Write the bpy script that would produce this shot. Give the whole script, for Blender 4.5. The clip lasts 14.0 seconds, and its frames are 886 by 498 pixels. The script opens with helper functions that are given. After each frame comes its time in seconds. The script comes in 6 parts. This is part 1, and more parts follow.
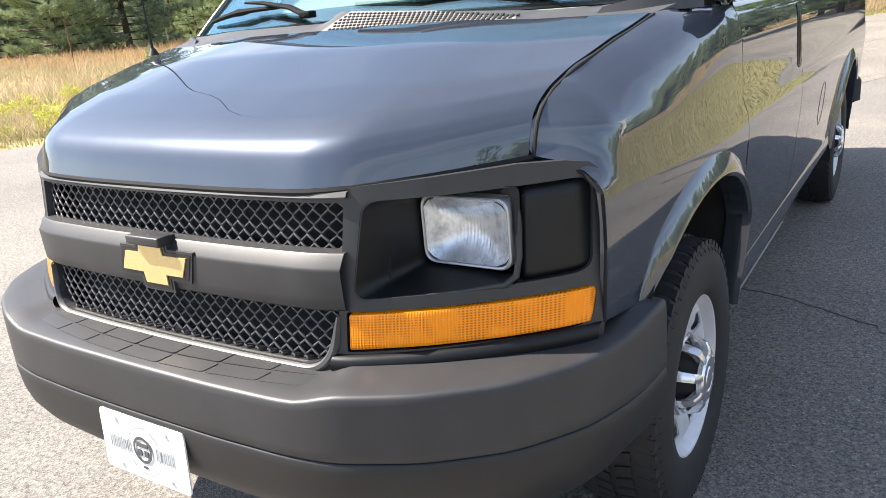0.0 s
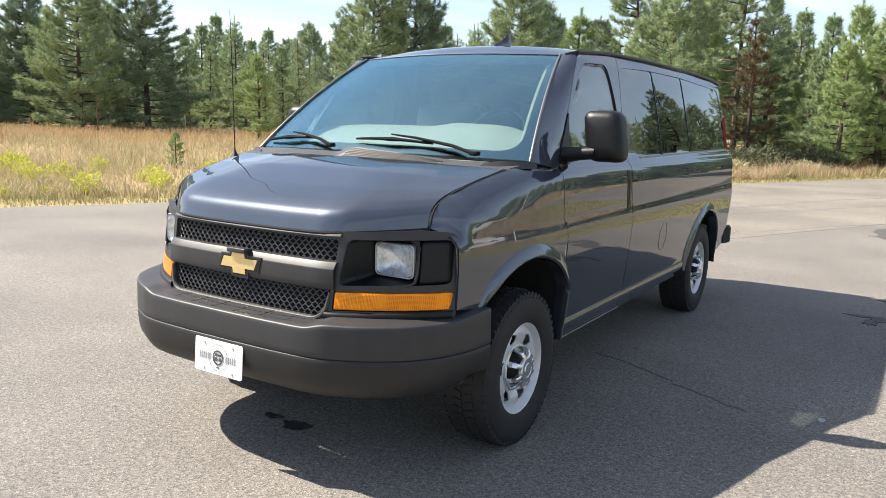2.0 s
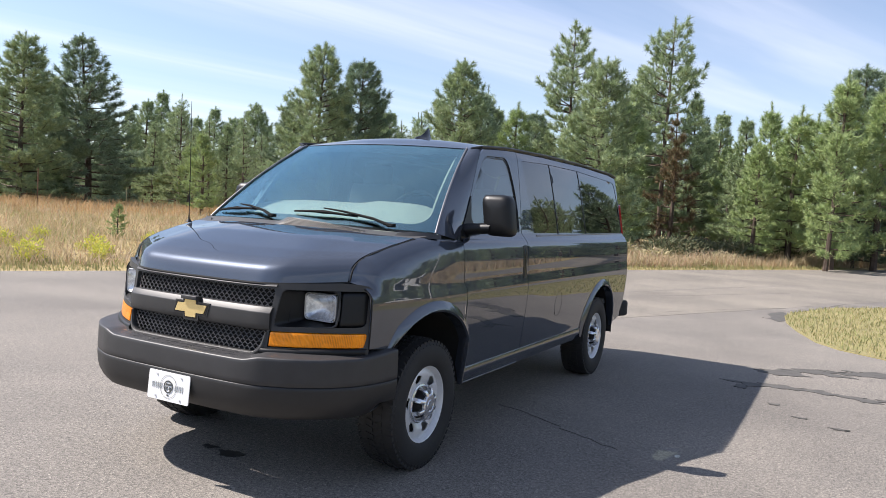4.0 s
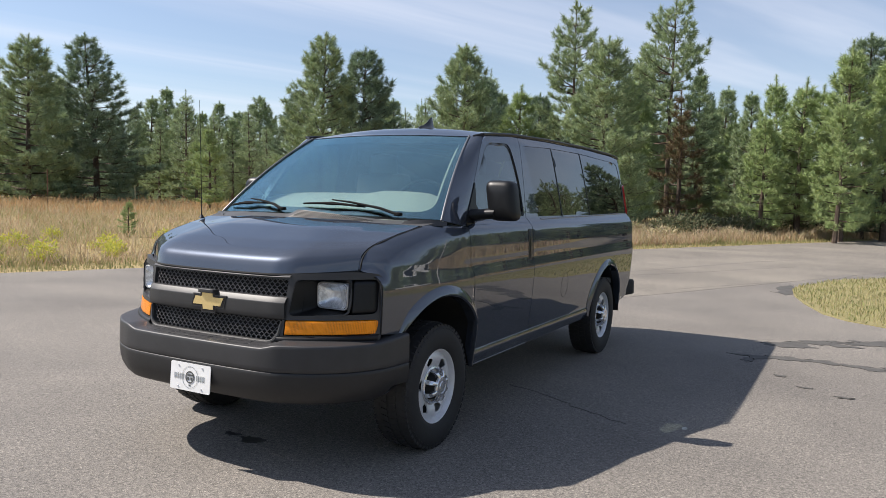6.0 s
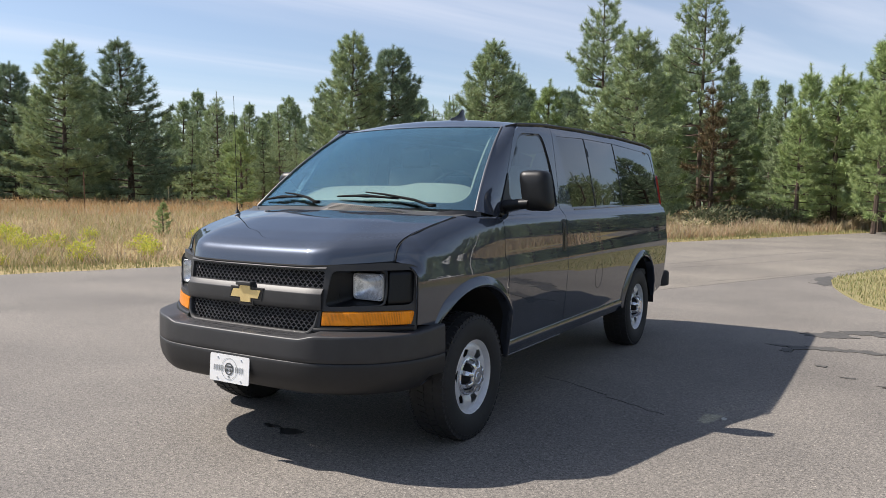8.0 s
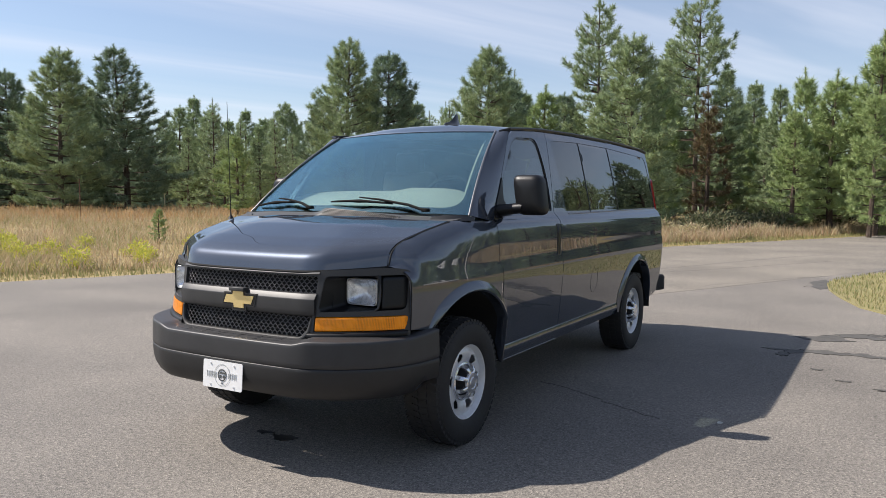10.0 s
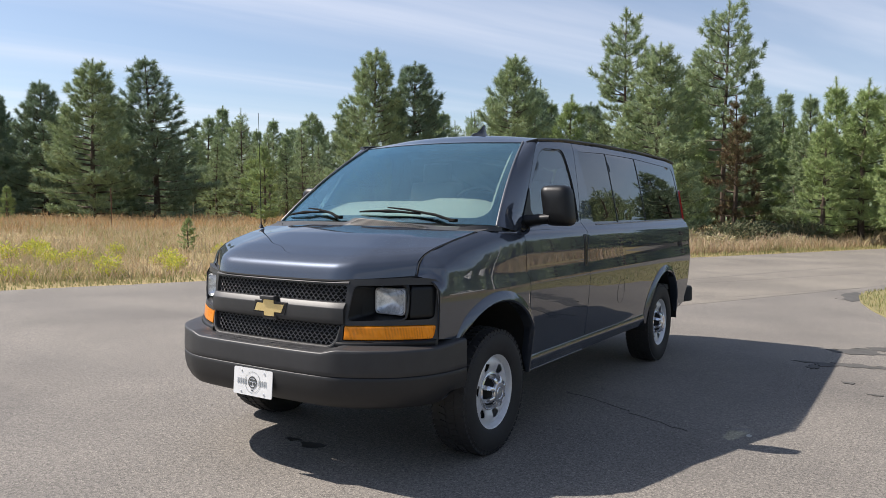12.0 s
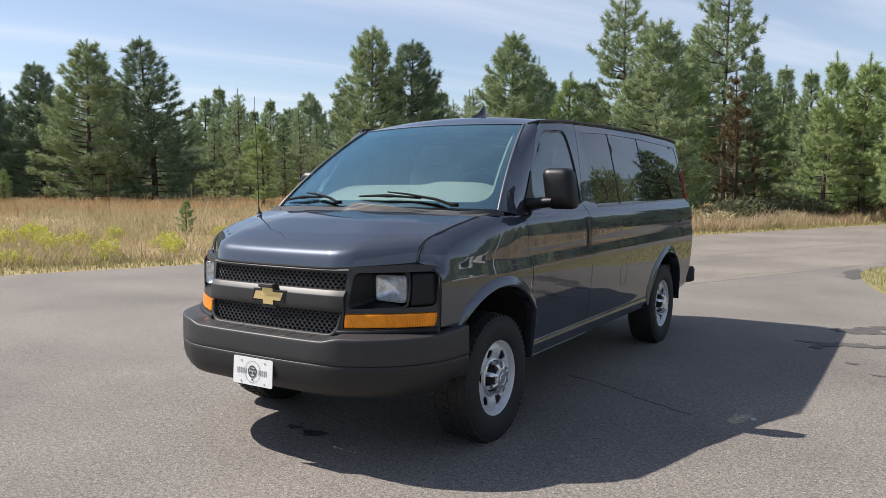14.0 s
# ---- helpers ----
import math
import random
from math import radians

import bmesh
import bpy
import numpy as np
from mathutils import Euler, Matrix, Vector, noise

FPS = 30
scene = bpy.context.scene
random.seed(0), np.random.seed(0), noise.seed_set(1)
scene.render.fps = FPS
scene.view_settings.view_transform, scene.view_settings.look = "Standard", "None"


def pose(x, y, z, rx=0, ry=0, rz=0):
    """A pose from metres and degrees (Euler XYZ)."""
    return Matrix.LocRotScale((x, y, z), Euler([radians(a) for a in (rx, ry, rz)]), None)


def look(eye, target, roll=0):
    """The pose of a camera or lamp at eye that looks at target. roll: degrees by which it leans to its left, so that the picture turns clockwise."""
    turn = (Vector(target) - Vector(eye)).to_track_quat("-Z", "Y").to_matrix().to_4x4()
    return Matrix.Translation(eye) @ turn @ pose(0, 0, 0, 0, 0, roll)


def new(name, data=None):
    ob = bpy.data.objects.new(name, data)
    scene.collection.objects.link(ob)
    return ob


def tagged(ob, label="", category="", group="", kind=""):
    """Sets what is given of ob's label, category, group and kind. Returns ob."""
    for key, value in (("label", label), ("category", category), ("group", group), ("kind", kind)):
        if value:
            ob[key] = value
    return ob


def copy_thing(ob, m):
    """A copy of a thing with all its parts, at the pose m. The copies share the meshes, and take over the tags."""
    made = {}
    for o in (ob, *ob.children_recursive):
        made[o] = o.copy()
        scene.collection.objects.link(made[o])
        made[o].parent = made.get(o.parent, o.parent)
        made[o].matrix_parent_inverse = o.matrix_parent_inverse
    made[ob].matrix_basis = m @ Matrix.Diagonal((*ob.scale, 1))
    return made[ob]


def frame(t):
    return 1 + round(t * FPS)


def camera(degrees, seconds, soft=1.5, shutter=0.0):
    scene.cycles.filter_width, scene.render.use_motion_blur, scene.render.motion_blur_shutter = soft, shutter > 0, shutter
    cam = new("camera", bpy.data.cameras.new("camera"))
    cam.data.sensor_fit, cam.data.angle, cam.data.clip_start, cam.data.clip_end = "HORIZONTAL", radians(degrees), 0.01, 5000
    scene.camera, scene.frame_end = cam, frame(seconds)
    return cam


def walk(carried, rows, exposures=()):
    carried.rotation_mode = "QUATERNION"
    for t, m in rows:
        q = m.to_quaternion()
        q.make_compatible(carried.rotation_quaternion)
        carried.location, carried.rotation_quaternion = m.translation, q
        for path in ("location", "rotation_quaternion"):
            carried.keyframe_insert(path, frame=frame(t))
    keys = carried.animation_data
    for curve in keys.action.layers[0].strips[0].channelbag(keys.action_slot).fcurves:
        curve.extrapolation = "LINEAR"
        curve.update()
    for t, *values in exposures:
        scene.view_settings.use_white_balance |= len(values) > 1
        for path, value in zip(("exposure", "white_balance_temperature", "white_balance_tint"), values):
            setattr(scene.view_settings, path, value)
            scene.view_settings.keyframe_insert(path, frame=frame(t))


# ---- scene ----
cam = camera(61.0, 14.0, soft=0.8)
PATH = [
    (0, (1.439, -1.929, 1.426), (0.377, -0.349, 0.814), -5.4),
    (0.5, (1.699, -2.332, 1.441), (0.618, -0.702, 1.023), -1.5),
    (1, (1.962, -2.699, 1.512), (0.92, -1.031, 1.149), 0.0),
    (1.5, (2.303, -2.944, 1.527), (1.251, -1.279, 1.185), 0.8),
    (2, (2.53, -3.251, 1.574), (1.474, -1.585, 1.244), 1.6),
    (2.5, (2.77, -3.452, 1.607), (1.72, -1.775, 1.318), 2.4),
    (3, (2.947, -3.588, 1.526), (1.954, -1.865, 1.321), 3.3),
    (3.5, (3.054, -3.727, 1.553), (2.09, -1.98, 1.414), 3.9),
    (3.7, (3.065, -3.815, 1.548), (2.112, -2.06, 1.439), 3.9),
    (5.8, (3.171, -3.983, 1.547), (2.222, -2.228, 1.414), 1.7),
    (6, (3.155, -3.987, 1.556), (2.195, -2.238, 1.413), 1.4),
    (6.5, (3.151, -3.985, 1.535), (2.165, -2.25, 1.393), 1.3),
    (7, (3.162, -4.008, 1.516), (2.147, -2.29, 1.383), 1.3),
    (7.5, (3.143, -3.975, 1.547), (2.116, -2.266, 1.39), 0.9),
    (8, (3.128, -3.999, 1.516), (2.101, -2.29, 1.364), 0.5),
    (10.5, (3.141, -3.972, 1.51), (2.118, -2.258, 1.375), 0.2),
    (11, (3.134, -3.965, 1.515), (2.103, -2.257, 1.381), 0.1),
    (11.5, (3.15, -3.98, 1.522), (2.11, -2.276, 1.398), 0.3),
    (12, (3.142, -4.019, 1.515), (2.064, -2.338, 1.403), 0.4),
    (12.5, (3.097, -4.004, 1.536), (2.016, -2.327, 1.4), 0.3),
    (13, (3.094, -3.975, 1.533), (2.013, -2.298, 1.394), 0.1),
    (13.5, (3.104, -3.96, 1.526), (2.014, -2.29, 1.376), 0.0),
    (14, (3.092, -3.962, 1.549), (2.018, -2.283, 1.381), -0.1),
]
walk(cam, [(t, look(eye, target, roll)) for t, eye, target, roll in PATH],
     exposures=[(0, 1.60, 6750, 12), (0.5, 1.22, 6850, 12), (1, 1.13, 6800, 12), (1.5, 1.19, 6950, 12), (2, 1.12, 6850, 11), (2.5, 0.98, 6750, 12), (3, 0.91, 6600, 14),
                (3.7, 0.87, 6480, 15), (5.8, 0.50, 6600, 13), (14, 0.47, 6600, 13)])

# ---------------------------------------------------------------- light
SUN_TO = Vector((-1.70, -0.65, 2.06)).normalized()      # towards the sun
world = bpy.data.worlds.new("world")
scene.world = world
world.use_nodes = True
wt = world.node_tree
wt.nodes.clear()


def node(tree, kind, **values):
    n = tree.nodes.new(kind)
    for key, value in values.items():
        if key == "pick":
            n.blend_type = value
        elif key == "op":
            n.operation = value
        elif key == "data":
            n.data_type = value
        else:
            n.inputs[key.replace("_", " ")].default_value = value
    return n


def ramp(tree, stops):
    n = tree.nodes.new("ShaderNodeValToRGB")
    e = n.color_ramp.elements
    while len(e) < len(stops):
        e.new(0.5)
    for slot, (at, colour) in zip(e, stops):
        slot.position = at
        slot.color = (*colour, 1) if len(colour) == 3 else colour
    return n


sky = wt.nodes.new("ShaderNodeTexSky")
sky.sky_type = "NISHITA"
sky.sun_disc = False
sky.sun_elevation = math.asin(SUN_TO.z)
sky.sun_rotation = math.atan2(SUN_TO.x, SUN_TO.y)
sky.altitude = 600
sky.air_density, sky.dust_density, sky.ozone_density = 1.0, 0.9, 1.6
# thin cirrus in long streaks, laid out on a flat layer overhead
w_co = wt.nodes.new("ShaderNodeTexCoord")
w_xyz = wt.nodes.new("ShaderNodeSeparateXYZ")
w_up = node(wt, "ShaderNodeMath", op="MAXIMUM")
w_up.inputs[1].default_value = 0.0
w_low = node(wt, "ShaderNodeMath", op="ADD")
w_low.inputs[1].default_value = 0.05
w_flat = wt.nodes.new("ShaderNodeVectorMath")
w_flat.operation = "SCALE"
w_inv = node(wt, "ShaderNodeMath", op="DIVIDE")
w_inv.inputs[0].default_value = 1.0
w_turn = node(wt, "ShaderNodeMapping", Rotation=(0, 0, -radians(68.0)))
w_map = node(wt, "ShaderNodeMapping", Location=(3.1, 1.7, 0), Scale=(0.14, 1.0, 0.0))
w_n = node(wt, "ShaderNodeTexNoise", Scale=1.0, Detail=6.0, Roughness=0.52, Distortion=0.30)
w_r = ramp(wt, [(0.42, (0.08, 0.08, 0.08)), (0.55, (0.18, 0.18, 0.18)), (0.71, (0.50, 0.50, 0.50))])
for a_, b_ in ((w_co.outputs["Generated"], w_xyz.inputs[0]), (w_xyz.outputs["Z"], w_up.inputs[0]), (w_up.outputs[0], w_low.inputs[0]), (w_low.outputs[0], w_inv.inputs[1]),
               (w_co.outputs["Generated"], w_flat.inputs[0]), (w_inv.outputs[0], w_flat.inputs["Scale"]), (w_flat.outputs[0], w_turn.inputs["Vector"]), (w_turn.outputs[0], w_map.inputs["Vector"])):
    wt.links.new(a_, b_)
w_mix = wt.nodes.new("ShaderNodeMix")
w_mix.data_type = "RGBA"
w_mix.inputs[7].default_value = (7.0, 7.3, 8.0, 1)
w_bg = node(wt, "ShaderNodeBackground", Strength=0.100)
w_out = wt.nodes.new("ShaderNodeOutputWorld")
wt.links.new(w_map.outputs[0], w_n.inputs["Vector"])
wt.links.new(w_n.outputs["Fac"], w_r.inputs["Fac"])
wt.links.new(w_r.outputs["Color"], w_mix.inputs[0])
wt.links.new(sky.outputs[0], w_mix.inputs[6])
wt.links.new(w_mix.outputs[2], w_bg.inputs["Color"])
wt.links.new(w_bg.outputs[0], w_out.inputs["Surface"])

sun = new("sun", bpy.data.lights.new("sun", "SUN"))
sun.data.energy, sun.data.angle, sun.data.color = 5.0, radians(0.55), (1.0, 0.95, 0.87)
sun.matrix_world = look(SUN_TO * 40, (0, 0, 0))


# ---------------------------------------------------------------- materials
def material(name, base, rough=0.5, metal=0.0, grain=None, stains=None, bump=None, coat=0.0, island=None, spec=0.5):
    """base: colour; grain, stains: (scale, amount); bump: (scale, strength, metres); island: colours picked piece by piece."""
    m = bpy.data.materials.new(name)
    m.use_nodes = True
    t = m.node_tree
    p = t.nodes["Principled BSDF"]
    p.inputs["Base Color"].default_value = (*base, 1)
    p.inputs["Roughness"].default_value = rough
    p.inputs["Metallic"].default_value = metal
    p.inputs["Specular IOR Level"].default_value = spec
    p.inputs["Coat Weight"].default_value = coat
    p.inputs["Coat Roughness"].default_value = 0.02
    co = t.nodes.new("ShaderNodeTexCoord")
    colour = None
    if island:
        geo = t.nodes.new("ShaderNodeNewGeometry")
        r = ramp(t, [(i / max(1, len(island) - 1), c) for i, c in enumerate(island)])
        t.links.new(geo.outputs["Random Per Island"], r.inputs["Fac"])
        colour = r.outputs["Color"]
    for spot in (stains, grain):
        if not spot:
            continue
        scale, amount = spot
        n = node(t, "ShaderNodeTexNoise", Scale=scale, Detail=5.0, Roughness=0.6)
        t.links.new(co.outputs["Object"], n.inputs["Vector"])
        lo, hi = 1 - amount, 1 + amount
        r = ramp(t, [(0.3, (lo, lo, lo)), (0.7, (hi, hi, hi))])
        t.links.new(n.outputs["Fac"], r.inputs["Fac"])
        x = t.nodes.new("ShaderNodeMix")
        x.data_type, x.blend_type = "RGBA", "MULTIPLY"
        x.inputs[0].default_value = 1
        x.inputs[6].default_value = (*base, 1)
        if colour:
            t.links.new(colour, x.inputs[6])
        t.links.new(r.outputs["Color"], x.inputs[7])
        colour = x.outputs[2]
    if colour:
        t.links.new(colour, p.inputs["Base Color"])
    if bump:
        scale, strength, depth = bump
        n = node(t, "ShaderNodeTexNoise", Scale=scale, Detail=4.0)
        b = node(t, "ShaderNodeBump", Strength=strength, Distance=depth)
        t.links.new(co.outputs["Object"], n.inputs["Vector"])
        t.links.new(n.outputs["Fac"], b.inputs["Height"])
        t.links.new(b.outputs[0], p.inputs["Normal"])
    return m


def leafy(m, amount=0.3):
    """Lets some light through, as thin leaves do."""
    t = m.node_tree
    p = t.nodes["Principled BSDF"]
    p.inputs["Specular IOR Level"].default_value = 0.25
    tr = t.nodes.new("ShaderNodeBsdfTranslucent")
    mix = t.nodes.new("ShaderNodeMixShader")
    mix.inputs[0].default_value = amount
    source = p.inputs["Base Color"].links[0].from_socket
    t.links.new(source, tr.inputs["Color"])
    out = [n for n in t.nodes if n.bl_idname == "ShaderNodeOutputMaterial"][0]
    t.links.new(p.outputs[0], mix.inputs[1])
    t.links.new(tr.outputs[0], mix.inputs[2])
    t.links.new(mix.outputs[0], out.inputs["Surface"])
    return m


def glass(name, tint, gloss=0.04, rough=0.0):
    """A pane: tinted see-through, with gloss that grows towards grazing angles."""
    m = bpy.data.materials.new(name)
    m.use_nodes = True
    t = m.node_tree
    t.nodes.clear()
    a = node(t, "ShaderNodeBsdfTransparent", Color=(*tint, 1))
    b = node(t, "ShaderNodeBsdfGlossy", Color=(1, 1, 1, 1), Roughness=rough)
    f = node(t, "ShaderNodeLayerWeight", Blend=0.5)
    five = node(t, "ShaderNodeMath", op="POWER")
    five.inputs[1].default_value = 4.0
    amount = node(t, "ShaderNodeMath", op="MULTIPLY_ADD")
    amount.inputs[1].default_value, amount.inputs[2].default_value = 1 - gloss, gloss
    x = t.nodes.new("ShaderNodeMixShader")
    o = t.nodes.new("ShaderNodeOutputMaterial")
    t.links.new(f.outputs["Facing"], five.inputs[0])
    t.links.new(five.outputs[0], amount.inputs[0])
    t.links.new(amount.outputs[0], x.inputs[0])
    t.links.new(a.outputs[0], x.inputs[1])
    t.links.new(b.outputs[0], x.inputs[2])
    t.links.new(x.outputs[0], o.inputs["Surface"])
    return m




def car_paint(name, pigment, flake, coat_ior=1.78):
    """Metallic paint: dark pigment with fine flakes under a polished clear coat."""
    m = bpy.data.materials.new(name)
    m.use_nodes = True
    t = m.node_tree
    t.nodes.clear()
    co = t.nodes.new("ShaderNodeTexCoord")
    grain = node(t, "ShaderNodeTexNoise", Scale=1400.0, Detail=2.0)
    dust = node(t, "ShaderNodeTexNoise", Scale=2.2, Detail=5.0, Roughness=0.6)
    r = ramp(t, [(0.35, tuple(c * 0.72 for c in flake)), (0.65, tuple(c * 1.28 for c in flake))])
    rd = ramp(t, [(0.35, tuple(c * 0.85 for c in pigment)), (0.70, tuple(c * 1.25 for c in pigment))])
    under = node(t, "ShaderNodeBsdfDiffuse")
    metal = node(t, "ShaderNodeBsdfGlossy", Roughness=0.40)
    both = t.nodes.new("ShaderNodeMixShader")
    both.inputs[0].default_value = 0.5
    clear = node(t, "ShaderNodeBsdfGlossy", Color=(1, 1, 1, 1), Roughness=0.006)
    edge = node(t, "ShaderNodeFresnel", IOR=coat_ior)
    top = t.nodes.new("ShaderNodeMixShader")
    out = t.nodes.new("ShaderNodeOutputMaterial")
    for n in (grain, dust):
        t.links.new(co.outputs["Object"], n.inputs["Vector"])
    t.links.new(grain.outputs["Fac"], r.inputs["Fac"])
    t.links.new(dust.outputs["Fac"], rd.inputs["Fac"])
    t.links.new(r.outputs["Color"], metal.inputs["Color"])
    t.links.new(rd.outputs["Color"], under.inputs["Color"])
    t.links.new(under.outputs[0], both.inputs[1])
    t.links.new(metal.outputs[0], both.inputs[2])
    t.links.new(edge.outputs[0], top.inputs[0])
    t.links.new(both.outputs[0], top.inputs[1])
    t.links.new(clear.outputs[0], top.inputs[2])
    t.links.new(top.outputs[0], out.inputs["Surface"])
    return m


PAINT = car_paint("dark blue-grey metallic paint", (0.046, 0.055, 0.073), (0.055, 0.066, 0.088))
TRIM = material("black textured plastic", (0.006, 0.0065, 0.0075), 0.42, spec=0.35, grain=(40, 0.12), bump=(900, 0.25, 0.0006))
TRIM_GREY = material("dark grey moulded plastic", (0.030, 0.030, 0.031), 0.48, grain=(18, 0.10), stains=(3, 0.08), bump=(1200, 0.3, 0.0005))
BUMPER = material("dark grey bumper plastic", (0.030, 0.030, 0.032), 0.48, grain=(14, 0.10), stains=(2.5, 0.12), bump=(1400, 0.3, 0.0005))
GLOSS_BLACK = material("gloss black plastic", (0.012, 0.012, 0.013), 0.18, stains=(5, 0.1))
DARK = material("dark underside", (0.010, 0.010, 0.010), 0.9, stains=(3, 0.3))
RUBBER = material("tyre rubber", (0.013, 0.013, 0.014), 0.72, grain=(30, 0.18), stains=(5, 0.2), bump=(300, 0.2, 0.001))
STEEL = material("silver painted steel", (0.66, 0.67, 0.69), 0.38, 0.35, grain=(30, 0.05), stains=(9, 0.06))
CAP = material("bright silver plastic", (0.72, 0.73, 0.75), 0.20, 0.85, stains=(12, 0.06))
BLACK_HOLE = material("black for shaded hollows", (0.006, 0.006, 0.006), 0.8)
GOLD = material("brushed gold badge", (0.78, 0.60, 0.28), 0.36, 0.55, grain=(200, 0.08))
CHROME_EDGE = material("dull grey edge strip", (0.17, 0.17, 0.18), 0.35, 0.4, stains=(8, 0.1))
BEZEL = material("silver lamp rim", (0.45, 0.46, 0.47), 0.35, 0.5, stains=(20, 0.1))
PLATE = material("white plate", (0.80, 0.80, 0.79), 0.35, stains=(20, 0.05))
INK = material("grey print", (0.36, 0.38, 0.38), 0.5, grain=(200, 0.1))
INK_DARK = material("dark grey print", (0.07, 0.075, 0.075), 0.5, grain=(200, 0.1))
RED = material("red tail lamp plastic", (0.45, 0.02, 0.02), 0.12, coat=0.6, stains=(30, 0.15))
DASH = material("light grey-green dashboard vinyl", (0.47, 0.49, 0.44), 0.65, grain=(120, 0.06), stains=(4, 0.05))
SEAT = material("grey seat cloth", (0.09, 0.095, 0.10), 0.85, grain=(150, 0.2), stains=(6, 0.1))
CABIN = material("grey cabin lining", (0.10, 0.105, 0.10), 0.8, stains=(3, 0.1))
CHROME = material("mirror reflector", (0.9, 0.9, 0.9), 0.08, 1.0, stains=(40, 0.05))
W_GLASS = glass("windscreen glass", (0.86, 0.91, 0.88), 0.20)
for n_ in W_GLASS.node_tree.nodes:
    if n_.type == "BSDF_GLOSSY":
        n_.inputs["Color"].default_value = (0.62, 0.95, 1.0, 1)
SHADE = glass("blue tinted glass band", (0.16, 0.26, 0.42), 0.01)
D_GLASS = glass("clear door glass", (0.55, 0.60, 0.60), 0.06)
P_GLASS = glass("privacy glass", (0.05, 0.052, 0.055), 0.045)
LENS = glass("ribbed headlamp glass", (0.90, 0.92, 0.94), 0.10, 0.12)


def ribbed(m, scale, depth):
    """Upright ribs, as moulded into lamp lenses."""
    t = m.node_tree
    co = t.nodes.new("ShaderNodeTexCoord")
    wv = node(t, "ShaderNodeTexWave", Scale=scale, Distortion=0.4)
    b = node(t, "ShaderNodeBump", Strength=0.6, Distance=depth)
    t.links.new(co.outputs["Object"], wv.inputs["Vector"])
    t.links.new(wv.outputs["Fac"], b.inputs["Height"])
    for n in t.nodes:
        if n.bl_idname in ("ShaderNodeBsdfGlossy", "ShaderNodeBsdfPrincipled", "ShaderNodeLayerWeight"):
            t.links.new(b.outputs[0], n.inputs["Normal"])


ribbed(LENS, 55, 0.0007)
AMBER = material("amber lamp plastic", (1.0, 0.28, 0.003), 0.30, 0.30, stains=(16, 0.10), coat=0.3)
ribbed(AMBER, 62, 0.0014)


def moulded(m, light, dark):
    """Patches of fine moulded blocks that let more or less of the lamp's colour through."""
    t = m.node_tree
    co = t.nodes.new("ShaderNodeTexCoord")
    big = node(t, "ShaderNodeTexNoise", Scale=14.0, Detail=1.0)
    ribs = node(t, "ShaderNodeTexWave", Scale=48.0, Distortion=0.3)
    rows = t.nodes.new("ShaderNodeTexWave")
    rows.bands_direction = "Z"
    rows.inputs["Scale"].default_value = 60.0
    for n in (big, ribs, rows):
        t.links.new(co.outputs["Object"], n.inputs["Vector"])
    both = node(t, "ShaderNodeMath", op="MULTIPLY")
    t.links.new(ribs.outputs["Fac"], both.inputs[0])
    t.links.new(rows.outputs["Fac"], both.inputs[1])
    mask = ramp(t, [(0.44, (0.12, 0.12, 0.12)), (0.56, (0.85, 0.85, 0.85))])
    t.links.new(big.outputs["Fac"], mask.inputs["Fac"])
    fac = node(t, "ShaderNodeMath", op="MULTIPLY")
    t.links.new(both.outputs[0], fac.inputs[0])
    t.links.new(mask.outputs["Color"], fac.inputs[1])
    mix = t.nodes.new("ShaderNodeMix")
    mix.data_type = "RGBA"
    mix.inputs[6].default_value, mix.inputs[7].default_value = (*light, 1), (*dark, 1)
    t.links.new(fac.outputs[0], mix.inputs[0])
    t.links.new(mix.outputs[2], t.nodes["Principled BSDF"].inputs["Base Color"])


moulded(AMBER, (1.0, 0.30, 0.0), (0.22, 0.045, 0.0))
REFLECTOR = material("bright lamp reflector", (0.90, 0.91, 0.93), 0.42, 1.0, stains=(38, 0.40))
ribbed(REFLECTOR, 40, 0.0005)
WIRE = material("satin black grille wire", (0.10, 0.10, 0.105), 0.30, 0.5, stains=(9, 0.15))


# ---------------------------------------------------------------- mesh tools
def mesh_object(name, verts, faces, mat, parent=None, label="", smooth=True, loop_normals=None):
    me = bpy.data.meshes.new(name)
    me.from_pydata([tuple(map(float, v)) for v in verts], [], faces)
    me.materials.append(mat)
    if smooth:
        me.polygons.foreach_set("use_smooth", [True] * len(me.polygons))
    if loop_normals is not None:
        me.normals_split_custom_set([tuple(map(float, n)) for n in loop_normals])
    me.update()
    ob = new(name, me)
    if parent:
        ob.parent = parent
    if label:
        tagged(ob, label)
    return ob


def part(name, bm, mat, parent, label="", smooth=True):
    me = bpy.data.meshes.new(name)
    bm.to_mesh(me)
    bm.free()
    me.materials.append(mat)
    if smooth:
        me.polygons.foreach_set("use_smooth", [True] * len(me.polygons))
        me.set_sharp_from_angle(angle=radians(38))
    ob = new(name, me)
    if parent:
        ob.parent = parent
    if label:
        tagged(ob, label)
    return ob


def inside(poly, pts):
    """Which of pts (N, 2) lie inside the closed polygon."""
    x, y = pts[:, 0], pts[:, 1]
    hit = np.zeros(len(pts), bool)
    a = np.asarray(poly, float)
    for (x0, y0), (x1, y1) in zip(a, np.roll(a, -1, 0)):
        if y0 != y1:
            hit ^= ((y0 > y) != (y1 > y)) & (x < (x1 - x0) * (y - y0) / (y1 - y0) + x0)
    return hit


